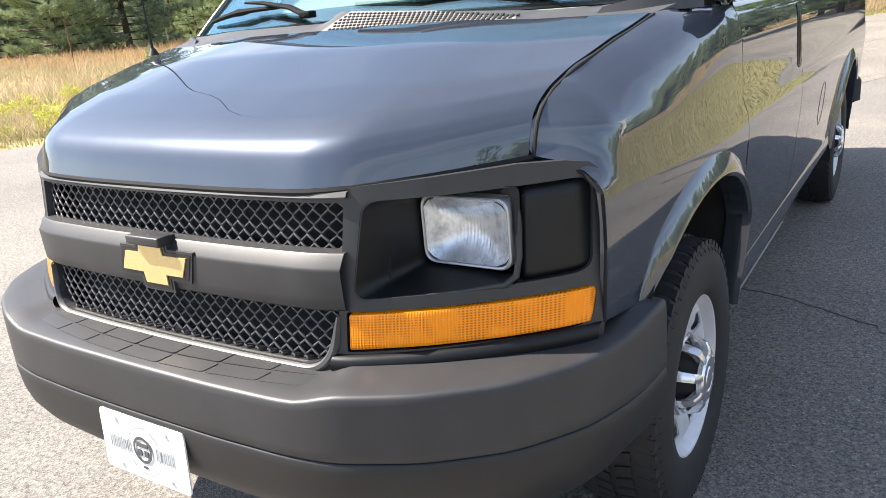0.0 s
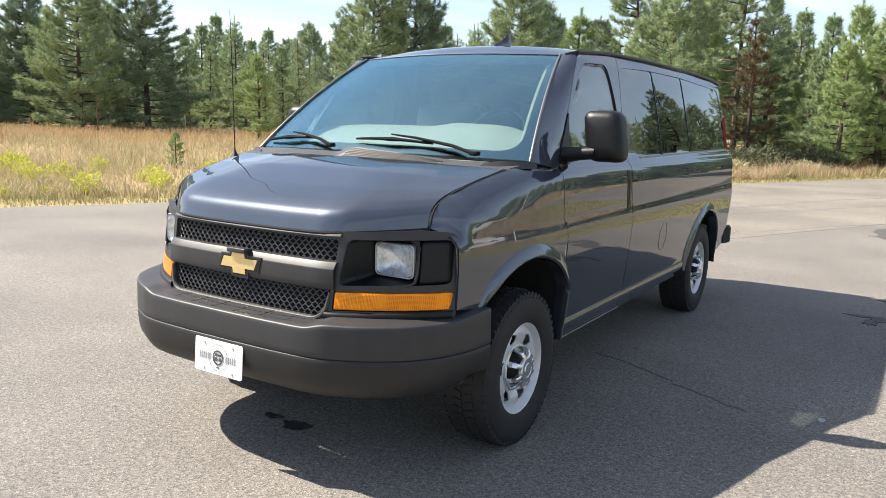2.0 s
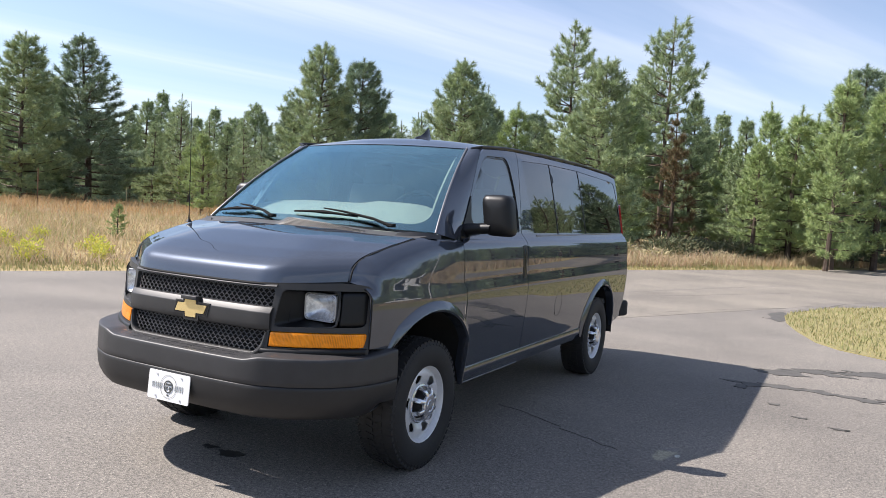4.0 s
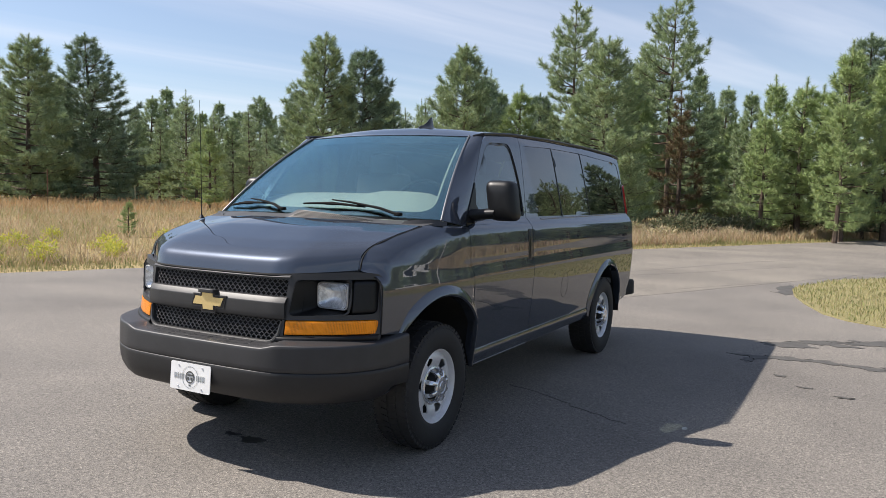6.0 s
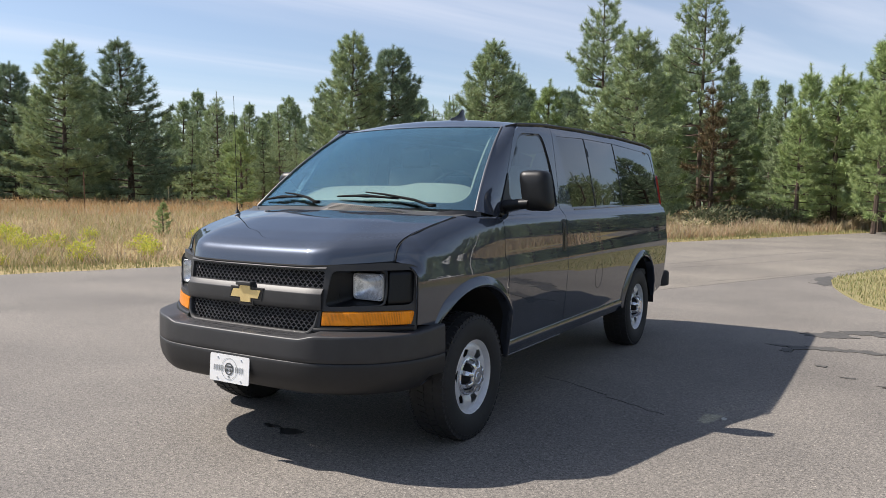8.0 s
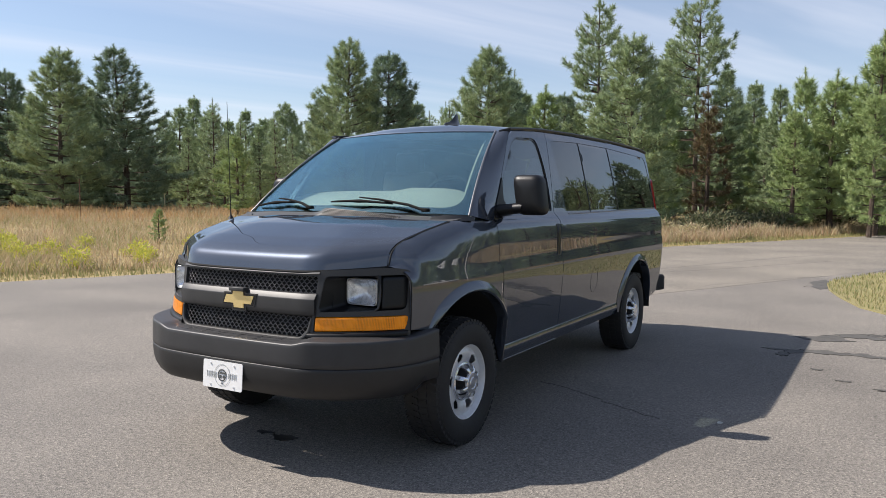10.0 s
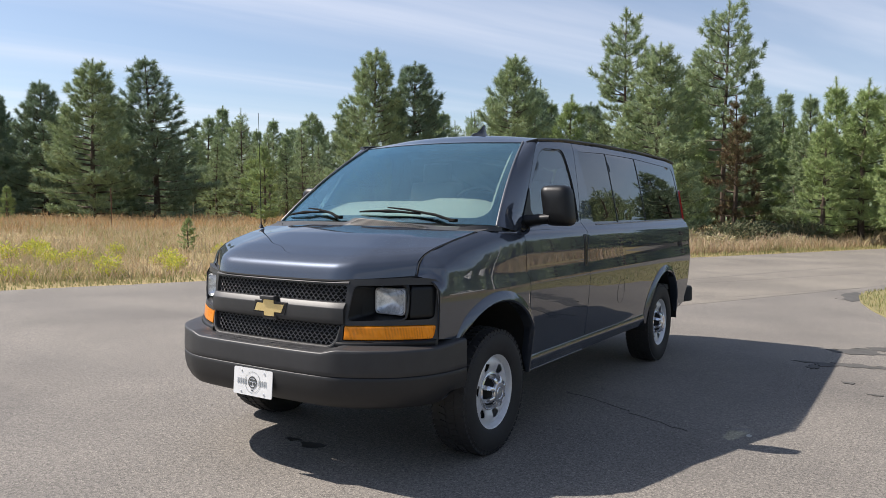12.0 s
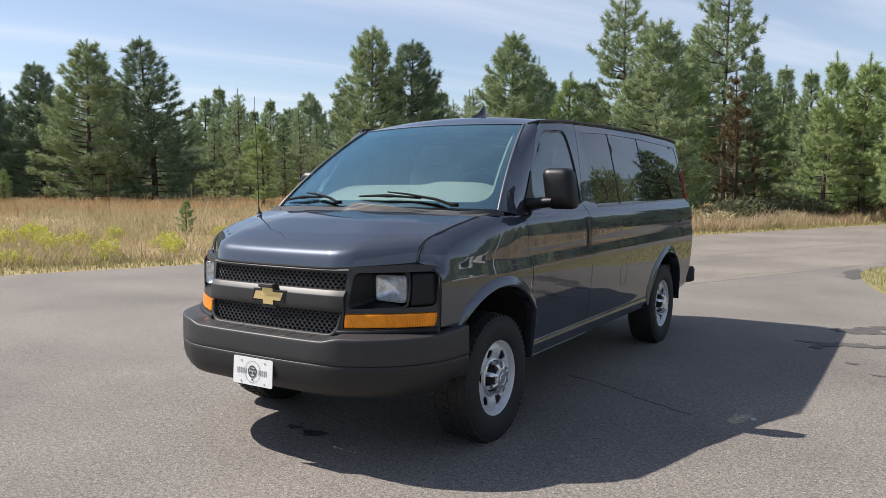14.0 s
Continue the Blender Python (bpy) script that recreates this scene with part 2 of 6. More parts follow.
def fine(poly, step):
    """The closed polygon with more points along its edges."""
    out = []
    a = [np.array(p, float) for p in poly]
    for p, q in zip(a, a[1:] + a[:1]):
        n = max(1, int(np.ceil(np.linalg.norm(q - p) / step)))
        out += [p + (q - p) * i / n for i in range(n)]
    return np.array(out)


def rounded(poly, r, n=5):
    """The polygon with its corners rounded; r: one radius or one a corner."""
    a = [np.array(p, float) for p in poly]
    rs = [r] * len(a) if isinstance(r, (int, float)) else r
    out = []
    for i, p in enumerate(a):
        u, v = a[i - 1] - p, a[(i + 1) % len(a)] - p
        lu, lv = np.linalg.norm(u), np.linalg.norm(v)
        d = min(rs[i], lu * 0.48, lv * 0.48)
        if d < 1e-4:
            out.append(p)
            continue
        s, e = p + u / lu * d, p + v / lv * d
        for k in range(n + 1):
            t = k / n
            out.append((1 - t) ** 2 * s + 2 * t * (1 - t) * p + t * t * e)
    return [tuple(p) for p in out]


def slopes(surf, u, v, out):
    h = 2e-3
    du = surf(u + h, v) - surf(u - h, v)
    dv = surf(u, v + h) - surf(u, v - h)
    n = np.cross(du, dv)
    n /= np.linalg.norm(n, axis=1, keepdims=True) + 1e-12
    n[(n @ np.array(out)) < 0] *= -1
    return n


def panel(name, outline, surf, out, mat, parent, holes=(), step=0.04, thick=0.016, lift=0.0, mirror=False, label=""):
    """A pressed panel on the surface surf(u, v), cut to an outline with holes, with thickness and folded edges.
    out: about which way it faces."""
    from mathutils.geometry import delaunay_2d_cdt
    loops = [fine(outline, step)] + [fine(h, step) for h in holes]
    lo, hi = loops[0].min(0), loops[0].max(0)
    gx, gy = np.meshgrid(np.arange(lo[0] + step / 2, hi[0], step), np.arange(lo[1] + step / 2, hi[1], step))
    grid = np.stack([gx.ravel(), gy.ravel()], 1)
    keep = inside(loops[0], grid)
    for h in loops[1:]:
        keep &= ~inside(h, grid)
    grid = grid[keep]
    edge = np.concatenate(loops)
    if len(grid):
        near = np.array([((edge - g) ** 2).sum(1).min() for g in grid])
        grid = grid[near > (0.45 * step) ** 2]
    pts, edges, base = [], [], 0
    for l in loops:
        pts += [Vector(p) for p in l]
        edges += [(base + i, base + (i + 1) % len(l)) for i in range(len(l))]
        base += len(l)
    pts += [Vector(p) for p in grid]
    vs, _, fs, *_ = delaunay_2d_cdt(pts, edges, [], 0, 1e-6)
    vs = np.array([tuple(v) for v in vs])
    mid = np.array([vs[list(f)].mean(0) for f in fs])
    ok = inside(loops[0], mid)
    for h in loops[1:]:
        ok &= ~inside(h, mid)
    tris = [tuple(f) for f, k in zip(fs, ok) if k]
    pos = surf(vs[:, 0], vs[:, 1])
    nor = slopes(surf, vs[:, 0], vs[:, 1], out)
    pos = pos + nor * lift
    back = pos - nor * thick
    n = len(pos)
    good = []
    for a, b, c in tris:
        fn = np.cross(pos[b] - pos[a], pos[c] - pos[a])
        good.append((a, b, c) if fn @ nor[a] > 0 else (a, c, b))
    count = {}
    for f in good:
        for a, b in zip(f, f[1:] + f[:1]):
            count[(a, b)] = count.get((a, b), 0) + 1
    rim = [(a, b) for a, b in count if (b, a) not in count]
    faces = list(good) + [(a + n, c + n, b + n) for a, b, c in good] + [(a, a + n, b + n, b) for a, b in rim]
    allpos = np.concatenate([pos, back])
    ln = [nor[i] for f in good for i in f] + [-nor[i] for a, b, c in good for i in (a, c, b)]
    for a, b in rim:
        e = np.cross(back[a] - pos[a], pos[b] - pos[a])
        e = e / (np.linalg.norm(e) + 1e-12)
        ln += [e] * 4
    made = mesh_object(name, allpos, faces, mat, parent, label, True, ln)
    if mirror:
        flip = np.array([-1, 1, 1])
        ln2, at = [], 0
        for f in faces:
            ln2 += [x * flip for x in ln[at:at + len(f)][::-1]]
            at += len(f)
        other = mesh_object(name, allpos * flip, [f[::-1] for f in faces], mat, parent, label, True, ln2)
        return made, other
    return made


def sheet(name, rows, mat, parent=None, label="", closed=False, around=False, smooth=True, caps=False):
    """A skin over rows of points, all of one length. closed: each row is a ring; around: the last row meets the first."""
    rows = [[tuple(p) for p in r] for r in rows]
    m, n = len(rows), len(rows[0])
    verts = [p for r in rows for p in r]
    faces = []
    for i in range(m if around else m - 1):
        for j in range(n if closed else n - 1):
            a, b = i * n + j, i * n + (j + 1) % n
            c, d = ((i + 1) % m) * n + (j + 1) % n, ((i + 1) % m) * n + j
            faces.append((a, b, c, d))
    if caps:
        faces += [tuple(range(n))[::-1], tuple(range((m - 1) * n, m * n))]
    bm = bmesh.new()
    made = [bm.verts.new(v) for v in verts]
    for f in faces:
        try:
            bm.faces.new([made[i] for i in f])
        except ValueError:
            pass
    bmesh.ops.remove_doubles(bm, verts=bm.verts, dist=1e-5)
    bmesh.ops.recalc_face_normals(bm, faces=bm.faces)
    if mat is PAINT and not caps:
        # an open painted skin faces away from the middle of the van
        if sum(f.calc_area() * f.normal.dot(f.calc_center_median() - Vector((0, f.calc_center_median().y * 0.9 + 0.18, 0.9))) for f in bm.faces) < 0:
            bmesh.ops.reverse_faces(bm, faces=bm.faces)
    return part(name, bm, mat, parent, label, smooth)


def tube_rows(pts, radius, n=8, flat=1.0):
    """Rings round a line; radius: one number or one a point."""
    pts = [Vector(p) for p in pts]
    rows = []
    for i, p in enumerate(pts):
        d = (pts[min(i + 1, len(pts) - 1)] - pts[max(i - 1, 0)]).normalized()
        side = d.cross(Vector((0, 0, 1)))
        side = side.normalized() if side.length > 1e-3 else Vector((1, 0, 0))
        up = side.cross(d).normalized()
        r = radius[i] if isinstance(radius, (list, tuple)) else radius
        rows.append([p + side * math.cos(2 * math.pi * k / n) * r + up * math.sin(2 * math.pi * k / n) * r * flat for k in range(n)])
    return rows


def tube(name, pts, radius, mat, parent=None, label="", n=8, flat=1.0):
    return sheet(name, tube_rows(pts, radius, n, flat), mat, parent, label, closed=True, caps=True)


def box(bm, centre, size, bevel=0.0, turn=None):
    m = Matrix.Translation(centre) @ (turn or Matrix()) @ Matrix.Diagonal((*size, 1))
    made = bmesh.ops.create_cube(bm, size=1, matrix=m)["verts"]
    if bevel:
        es = list({e for v in made for e in v.link_edges})
        bmesh.ops.bevel(bm, geom=es, offset=bevel, segments=3, affect="EDGES", profile=0.5)
    return bm


def soft_table(points, sigma):
    """A smooth curve through about these points: returns f(t)."""
    a = np.array(points, float)
    t = np.linspace(a[0, 0] - 0.3, a[-1, 0] + 0.3, 9000)
    lo = (a[1, 1] - a[0, 1]) / (a[1, 0] - a[0, 0])
    hi = (a[-1, 1] - a[-2, 1]) / (a[-1, 0] - a[-2, 0])
    v = np.interp(t, a[:, 0], a[:, 1])
    v = np.where(t < a[0, 0], a[0, 1] + lo * (t - a[0, 0]), v)
    v = np.where(t > a[-1, 0], a[-1, 1] + hi * (t - a[-1, 0]), v)
    h = t[1] - t[0]
    k = np.arange(-int(4 * sigma / h) - 1, int(4 * sigma / h) + 2)
    w = np.exp(-0.5 * (k * h / sigma) ** 2)
    s = np.convolve(np.pad(v, len(k) // 2, mode="edge"), w / w.sum(), mode="valid")
    return lambda q: np.interp(q, t, s)


def step01(x, a, b):
    t = np.clip((x - a) / (b - a), 0, 1)
    return t * t * (3 - 2 * t)


# ---------------------------------------------------------------- the van: its surfaces
# front axle at y = 0, nose towards -y, centre line x = 0
HUB, WHEELBASE = 0.384, 3.43
side_mid = soft_table([(0.38, 0.947), (0.47, 0.974), (0.53, 0.972), (0.62, 0.983), (0.75, 0.997), (0.88, 1.008), (0.96, 1.0130), (1.00, 1.0138), (1.03, 1.0120),
                       (1.06, 1.0075), (1.09, 1.0025), (1.115, 1.0010), (1.15, 1.0000), (1.20, 0.9982), (1.26, 0.9950), (1.31, 0.9880), (1.345, 0.974), (1.362, 0.962), (1.378, 0.928), (1.40, 0.918), (1.46, 0.908),
                       (1.58, 0.888), (1.70, 0.865), (1.83, 0.8385), (1.96, 0.809), (2.03, 0.780), (2.08, 0.747)], 0.007)
side_front = soft_table([(0.38, 0.947), (0.53, 0.977), (0.62, 0.99), (0.75, 1.002), (0.88, 1.010), (0.96, 1.012), (1.00, 1.0128), (1.03, 1.011), (1.06, 1.007), (1.09, 1.0025), (1.125, 1.0000), (1.20, 0.996),
                         (1.27, 0.986), (1.31, 0.973), (1.34, 0.948), (1.365, 0.913), (1.38, 0.883), (1.40, 0.838)], 0.012)
drop = soft_table([(-0.70, 0.13), (-0.62, 0.108), (-0.56, 0.132), (-0.50, 0.116), (-0.315, 0.060), (-0.18, 0.030), (-0.05, 0.008), (0.1, 0.0), (0.5, 0.0)], 0.06)
rail_z = soft_table([(0.70, 1.960), (0.89, 2.000), (1.40, 2.036), (2.20, 2.056), (3.20, 2.058), (4.20, 2.036), (4.50, 1.985)], 0.06)


def side(y, z):
    """The driver's side; the other is its mirror image."""
    y, z = np.asarray(y, float), np.asarray(z, float)
    w = 1 - step01(y, -0.25, 0.28)
    zz = z + drop(y) * step01(z, 1.10, 1.22)
    x = (1 - w) * side_mid(z) + w * side_front(zz)
    x = x - 0.062 * (np.clip(0.35 - y, 0, None) / 0.93) ** 2
    x = x - 0.19 * (np.clip(-0.50 - y, 0, None) / 0.135) ** 2 * step01(z, 1.06, 1.16)
    x = x - 0.13 * (np.clip(y - 4.33, 0, None) / 0.15) ** 2
    return np.stack([x, y, z], -1)


def roof(x, y):
    x, y = np.asarray(x, float), np.asarray(y, float)
    return np.stack([x, y, rail_z(y) + 0.058 * (1 - (np.abs(x) / 0.774) ** 2.3) - 0.042 * (1 - step01(y, 0.79, 1.12)) * (1 - 0.5 * (np.abs(x) / 0.774) ** 4)], -1)


nose_half = [(0.0, -0.921), (0.25, -0.917), (0.45, -0.906), (0.53, -0.886), (0.672, -0.814), (0.792, -0.730), (0.872, -0.660), (0.927, -0.598), (0.972, -0.535)]
nose = soft_table([(-x, y) for x, y in nose_half[:0:-1]] + nose_half, 0.024)


def fascia(x, z):
    x, z = np.asarray(x, float), np.asarray(z, float)
    return np.stack([x, nose(x) + 0.15 * (z - 0.86), z], -1)


SCREEN_LOW, SCREEN_TOP = 0.927, 0.712
top_y = lambda x: 0.795 + 0.075 * (x / SCREEN_TOP) ** 2


def screen(u, v):
    """The windscreen: u across from -1 to 1, v up from 0 to 1."""
    u, v = np.asarray(u, float), np.asarray(v, float)
    xa, xb = u * SCREEN_LOW, u * SCREEN_TOP
    a = np.stack([xa, -0.055 + 0.155 * np.abs(u) ** 2.2, 1.408 - 0.014 * u * u], -1)
    b = roof(xb, top_y(xb))
    p = a + (b - a) * v[..., None]
    p[..., 2] += 0.055 * v * (1 - v) * 4 * 0.5
    p[..., 1] -= 0.045 * v * (1 - v) * 4 * 0.5
    return p


hood_front_half = [(0.0, -0.892), (0.25, -0.889), (0.44, -0.880), (0.52, -0.852), (0.66, -0.742), (0.809, -0.616), (1.02, -0.445)]
hood_front_y = soft_table([(-x, y) for x, y in hood_front_half[:0:-1]] + hood_front_half, 0.022)
hood_way = soft_table([(0, 0), (0.3, 0.35), (0.6, 0.68), (0.78, 0.85), (0.88, 0.945), (0.93, 0.976), (1, 1)], 0.02)
hood_fall = soft_table([(0, 0), (0.3, 0.043), (0.6, 0.105), (0.78, 0.147), (0.88, 0.183), (0.93, 0.210), (1, 0.270)], 0.02)


def bonnet(u, v):
    """u across, v from the windscreen (0) to the nose (1)."""
    u, v = np.asarray(u, float), np.asarray(v, float)
    au = np.abs(u)
    r = np.stack([u * 0.879, -0.190 + 0.104 * au ** 2.2, 1.378 - 0.009 * au ** 2.5], -1)
    xf = u * 0.807
    f = np.stack([xf, hood_front_y(xf), 1.108 + 0.030 * au ** 3], -1)
    p = r + (f - r) * hood_way(v)[..., None]
    p[..., 2] = r[..., 2] - hood_fall(v) + 0.036 * au ** 3 * step01(v, 0.15, 0.9)
    p[..., 2] += 0.012 * (1 - step01(au, 0.38, 0.78)) * (1 - step01(v, 0.10, 0.95))
    return p


def bumper_line(n=90):
    """The bumper's edge seen from above, from one wheel round the nose to the other."""
    half = [(0.0, -1.058), (0.25, -1.056), (0.45, -1.046), (0.56, -1.028), (0.715, -0.955), (0.855, -0.845), (0.947, -0.710), (0.990, -0.580), (1.004, -0.480), (1.008, -0.405)]
    pts = [Vector((-x, y)) for x, y in half[:0:-1]] + [Vector(p) for p in half]
    length = [0.0]
    for a, b in zip(pts, pts[1:]):
        length.append(length[-1] + (b - a).length)
    fx = soft_table([(l, p.x) for l, p in zip(length, pts)], 0.03)
    fy = soft_table([(l, p.y) for l, p in zip(length, pts)], 0.03)
    s = np.linspace(0, length[-1], n)
    return np.stack([fx(s), fy(s)], -1)


FRONT, LEFT_OUT, UP = (0, -1, 0.1), (1, 0, 0.05), (0, -0.2, 1)


def arch(cy, r, a0, a1, n=22):
    return [(cy + r * math.cos(radians(a0 + (a1 - a0) * i / n)), HUB + r * math.sin(radians(a0 + (a1 - a0) * i / n))) for i in range(n + 1)]


van = tagged(new("van"), "dark blue-grey metallic passenger van parked on the asphalt", "van")
van.matrix_basis = pose(-0.022, 0, 0)

# ---- nose panels
LIP = material("plastic edge in lit grey", (0.085, 0.083, 0.080), 0.42, grain=(30, 0.1), stains=(4, 0.1))
GAP = material("black of gaps and edge shade", (0.004, 0.004, 0.004), 0.8, stains=(9, 0.2))
g = 0.0045
hood = panel("hood", [(-1 + g, g), (1 - g, g), (1 - g, 1), (-1 + g, 1)], bonnet, UP, PAINT, van, step=0.035, thick=0.018,
             label="dark blue-grey metallic bonnet with a rounded nose")
seam_line = bonnet(np.ones(15), np.linspace(1, 0, 15))
FENDER = [(-0.588, 0.790), (-0.590, 0.95), (-0.590, 1.06), (-0.592, 1.10), (-0.604, 1.122)] + [(p[1], p[2] - 0.002) for p in seam_line] + [(0.00, 1.372), (0.10, 1.374),
          (0.22, 1.368), (0.357, 1.356), (0.357, 1.10), (0.395, 1.05), (0.402, 0.86)]
FRONT_ARCH = arch(0.0, 0.565, 46, 137)
panel("fender", FENDER + [p for p in FRONT_ARCH if p[0] < 0.40], side, LEFT_OUT, PAINT, van, step=0.028, mirror=True)

UPPER_GRILLE = rounded([(-0.512, 0.982), (0.512, 0.982), (0.517, 1.082), (-0.517, 1.082)], 0.012)
LOWER_GRILLE = rounded([(-0.470, 0.752), (0.470, 0.752), (0.504, 0.872), (-0.504, 0.872)], [0.06, 0.06, 0.012, 0.012])
BAY = [(0.530, 0.888), (0.814, 0.892), (0.810, 1.091), (0.552, 1.084)]
BAY_R = rounded(BAY, [0.03, 0.03, 0.02, 0.03])
SIGNAL = rounded([(0.516, 0.784), (0.922, 0.792), (0.928, 0.872), (0.516, 0.866)], [0.006, 0.03, 0.02, 0.006])
WIDE_BAY = rounded([(0.532, 0.890), (0.920, 0.902), (0.917, 1.090), (0.554, 1.082)], [0.03, 0.03, 0.03, 0.03])
flip2 = lambda poly: [(-x, z) for x, z in poly][::-1]
nose_outline = [(-0.5, 0.742), (-0.25, 0.736), (0, 0.734), (0.25, 0.736), (0.5, 0.728), (0.72, 0.734), (0.90, 0.745), (0.939, 0.755),
                (0.939, 0.95), (0.934, 1.06), (0.927, 1.098), (0.911, 1.116), (0.877, 1.125), (0.807, 1.129), (0.62, 1.117), (0.5, 1.110), (0.25, 1.104), (0, 1.101)]
nose_outline = nose_outline[4:] + [(-x, z) for x, z in nose_outline[4:-1]][::-1]
nose_outline = [(0.25, 0.736)] + nose_outline + [(-0.25, 0.736), (0, 0.734)]
panel("grille_surround", nose_outline, fascia, FRONT, TRIM_GREY, van,
      holes=[UPPER_GRILLE, LOWER_GRILLE, WIDE_BAY, flip2(WIDE_BAY), SIGNAL, flip2(SIGNAL)], step=0.024, thick=0.03,
      label="dark grey plastic grille surround")
# black gaps round the bonnet and the nose, drawn as black tubes
for sx in (1, -1):
    pts = bonnet(np.full(25, 1.003), np.linspace(0.0, 1.0, 25))
    tube("panel_gap", [(sx * (p[0] + 0.003), p[1], p[2] - 0.005) for p in pts], 0.0042, GAP, van, "black gap beside the bonnet")
    pts = [side(y, z) for y, z in FENDER[0:5]]
    tube("panel_gap", [(sx * (p[0] - 0.003), p[1] - 0.001, p[2] - 0.004) for p in pts], 0.0036, GAP, van, "black gap between nose and wing")
us = np.linspace(-1, 1, 41)
pts = bonnet(us, np.ones(41))
# thicker black tube paints the shadow under the bonnet's front edge
tube("panel_gap", [(p[0], p[1] + 0.006, p[2] - 0.007) for p in pts], 0.009, GAP, van, "black tube for the shadow under the bonnet's edge")
# raised bar between the two grilles
bar = []
for x in np.linspace(-0.522, 0.522, 41):
    y0 = float(nose(x)) + 0.15 * 0.07
    bar.append([(x, y0 + dy, z) for dy, z in ((0.03, 0.868), (-0.006, 0.866), (-0.016, 0.872), (-0.0195, 0.878), (-0.021, 0.90), (-0.022, 0.954), (-0.0215, 0.958), (-0.0195, 0.961), (-0.005, 0.983), (-0.001, 0.9865), (0.03, 0.988))])
sheet("grille_bar", bar, TRIM_GREY, van, "dark grey plastic bar across the grille")


def mesh_wires(name, lo, hi, poly, dy):
    """Chain-link wire: upright zigzag wires that follow the nose and touch at their tips."""
    verts, faces = [], []
    px, pz, r, n = 0.0172, 0.0345, 0.0027, 5
    a = np.array(poly)
    for j in range(-32, 33):
        flip = 1 if j % 2 else -1
        zs = np.arange(lo - 0.012, hi + 0.012, pz / 12)
        wave = np.sin((zs - lo) / pz * 2 * math.pi)
        wave = np.sign(wave) * np.abs(np.arcsin(wave * 0.97)) / 1.326
        xs = j * px + flip * wave * (px / 2 + 0.0012)
        ok = inside(a, np.stack([xs, zs], 1))
        ys = np.array([float(nose(x)) for x in xs]) + 0.15 * (zs - 0.86) + dy + flip * 0.0018 * np.cos((zs - lo) / pz * 2 * math.pi)
        run = []
        for k in range(len(zs) + 1):
            if k < len(zs) and ok[k]:
                run.append((xs[k], ys[k], zs[k]))
                continue
            if len(run) > 2:
                p = np.array(run)
                d = np.gradient(p, axis=0)
                d /= np.linalg.norm(d, axis=1, keepdims=True)
                sx = np.cross(d, np.array([0.0, 1.0, 0.0]))
                base = len(verts)
                for c, w in zip(p, sx):
                    verts += [tuple(c + w * r * math.cos(q) + np.array([0, 1.25 * r, 0]) * math.sin(q)) for q in np.linspace(0, 2 * math.pi, n + 1)[:-1]]
                for m in range(len(p) - 1):
                    faces += [(base + m * n + q, base + m * n + (q + 1) % n, base + (m + 1) * n + (q + 1) % n, base + (m + 1) * n + q) for q in range(n)]
            run = []
    return tagged(mesh_object(name, verts, faces, WIRE, van, "black chain-link wire mesh grille"), kind="stuff")


mesh_wires("grille_mesh", 0.990, 1.08, UPPER_GRILLE, 0.020)
mesh_wires("grille_mesh", 0.752, 0.872, LOWER_GRILLE, 0.020)
# near-black sheet behind the wires, put in for the shade there
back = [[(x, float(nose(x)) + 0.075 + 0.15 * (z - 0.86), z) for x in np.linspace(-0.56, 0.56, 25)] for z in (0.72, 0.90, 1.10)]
sheet("grille_shade_sheet", back, DARK, van)

# lips above the upper and round the lower grille; lighter grey paints them lit
rows = []
for x in np.linspace(-0.528, 0.528, 37):
    y0, z0 = float(nose(x)) + 0.15 * 0.228, 1.088 + 0.004 * (x / 0.5) ** 2
    rows.append([(x, y0 + dy, z0 + zz) for dy, zz in ((0.010, -0.002), (-0.006, 0.0), (-0.009, 0.003), (-0.004, 0.011), (0.006, 0.014), (0.016, 0.014))])
sheet("grille_lip", rows, LIP, van, "lip along the grille opening, coloured as lit")
path = rounded([(-0.500, 0.860), (-0.470, 0.750), (0.470, 0.750), (0.500, 0.860)], [0.0, 0.06, 0.06, 0.0], 8)
path = np.concatenate([np.linspace(p, q, 12)[:-1] if math.dist(p, q) > 0.1 else np.array([p]) for p, q in zip(path, path[1:])] + [np.array([path[-1]])])
way = np.gradient(path, axis=0)
way /= np.linalg.norm(way, axis=1, keepdims=True)
rows = []
for (x, z), (dx, dz) in zip(path, way):
    k = 1 - 0.75 * step01(z, 0.79, 0.86)
    y0 = float(nose(x)) - 0.15 * 0.11
    rows.append([(x + dz * e * k, y0 + 0.15 * (z - dx * e * k - 0.75) + dy, z - dx * e * k) for e, dy in ((-0.001, 0.014), (-0.001, -0.004), (0.003, -0.009), (0.011, -0.008), (0.017, -0.002), (0.017, 0.014))])
sheet("grille_lip", rows, LIP, van, "lip round the lower grille opening, coloured as lit")

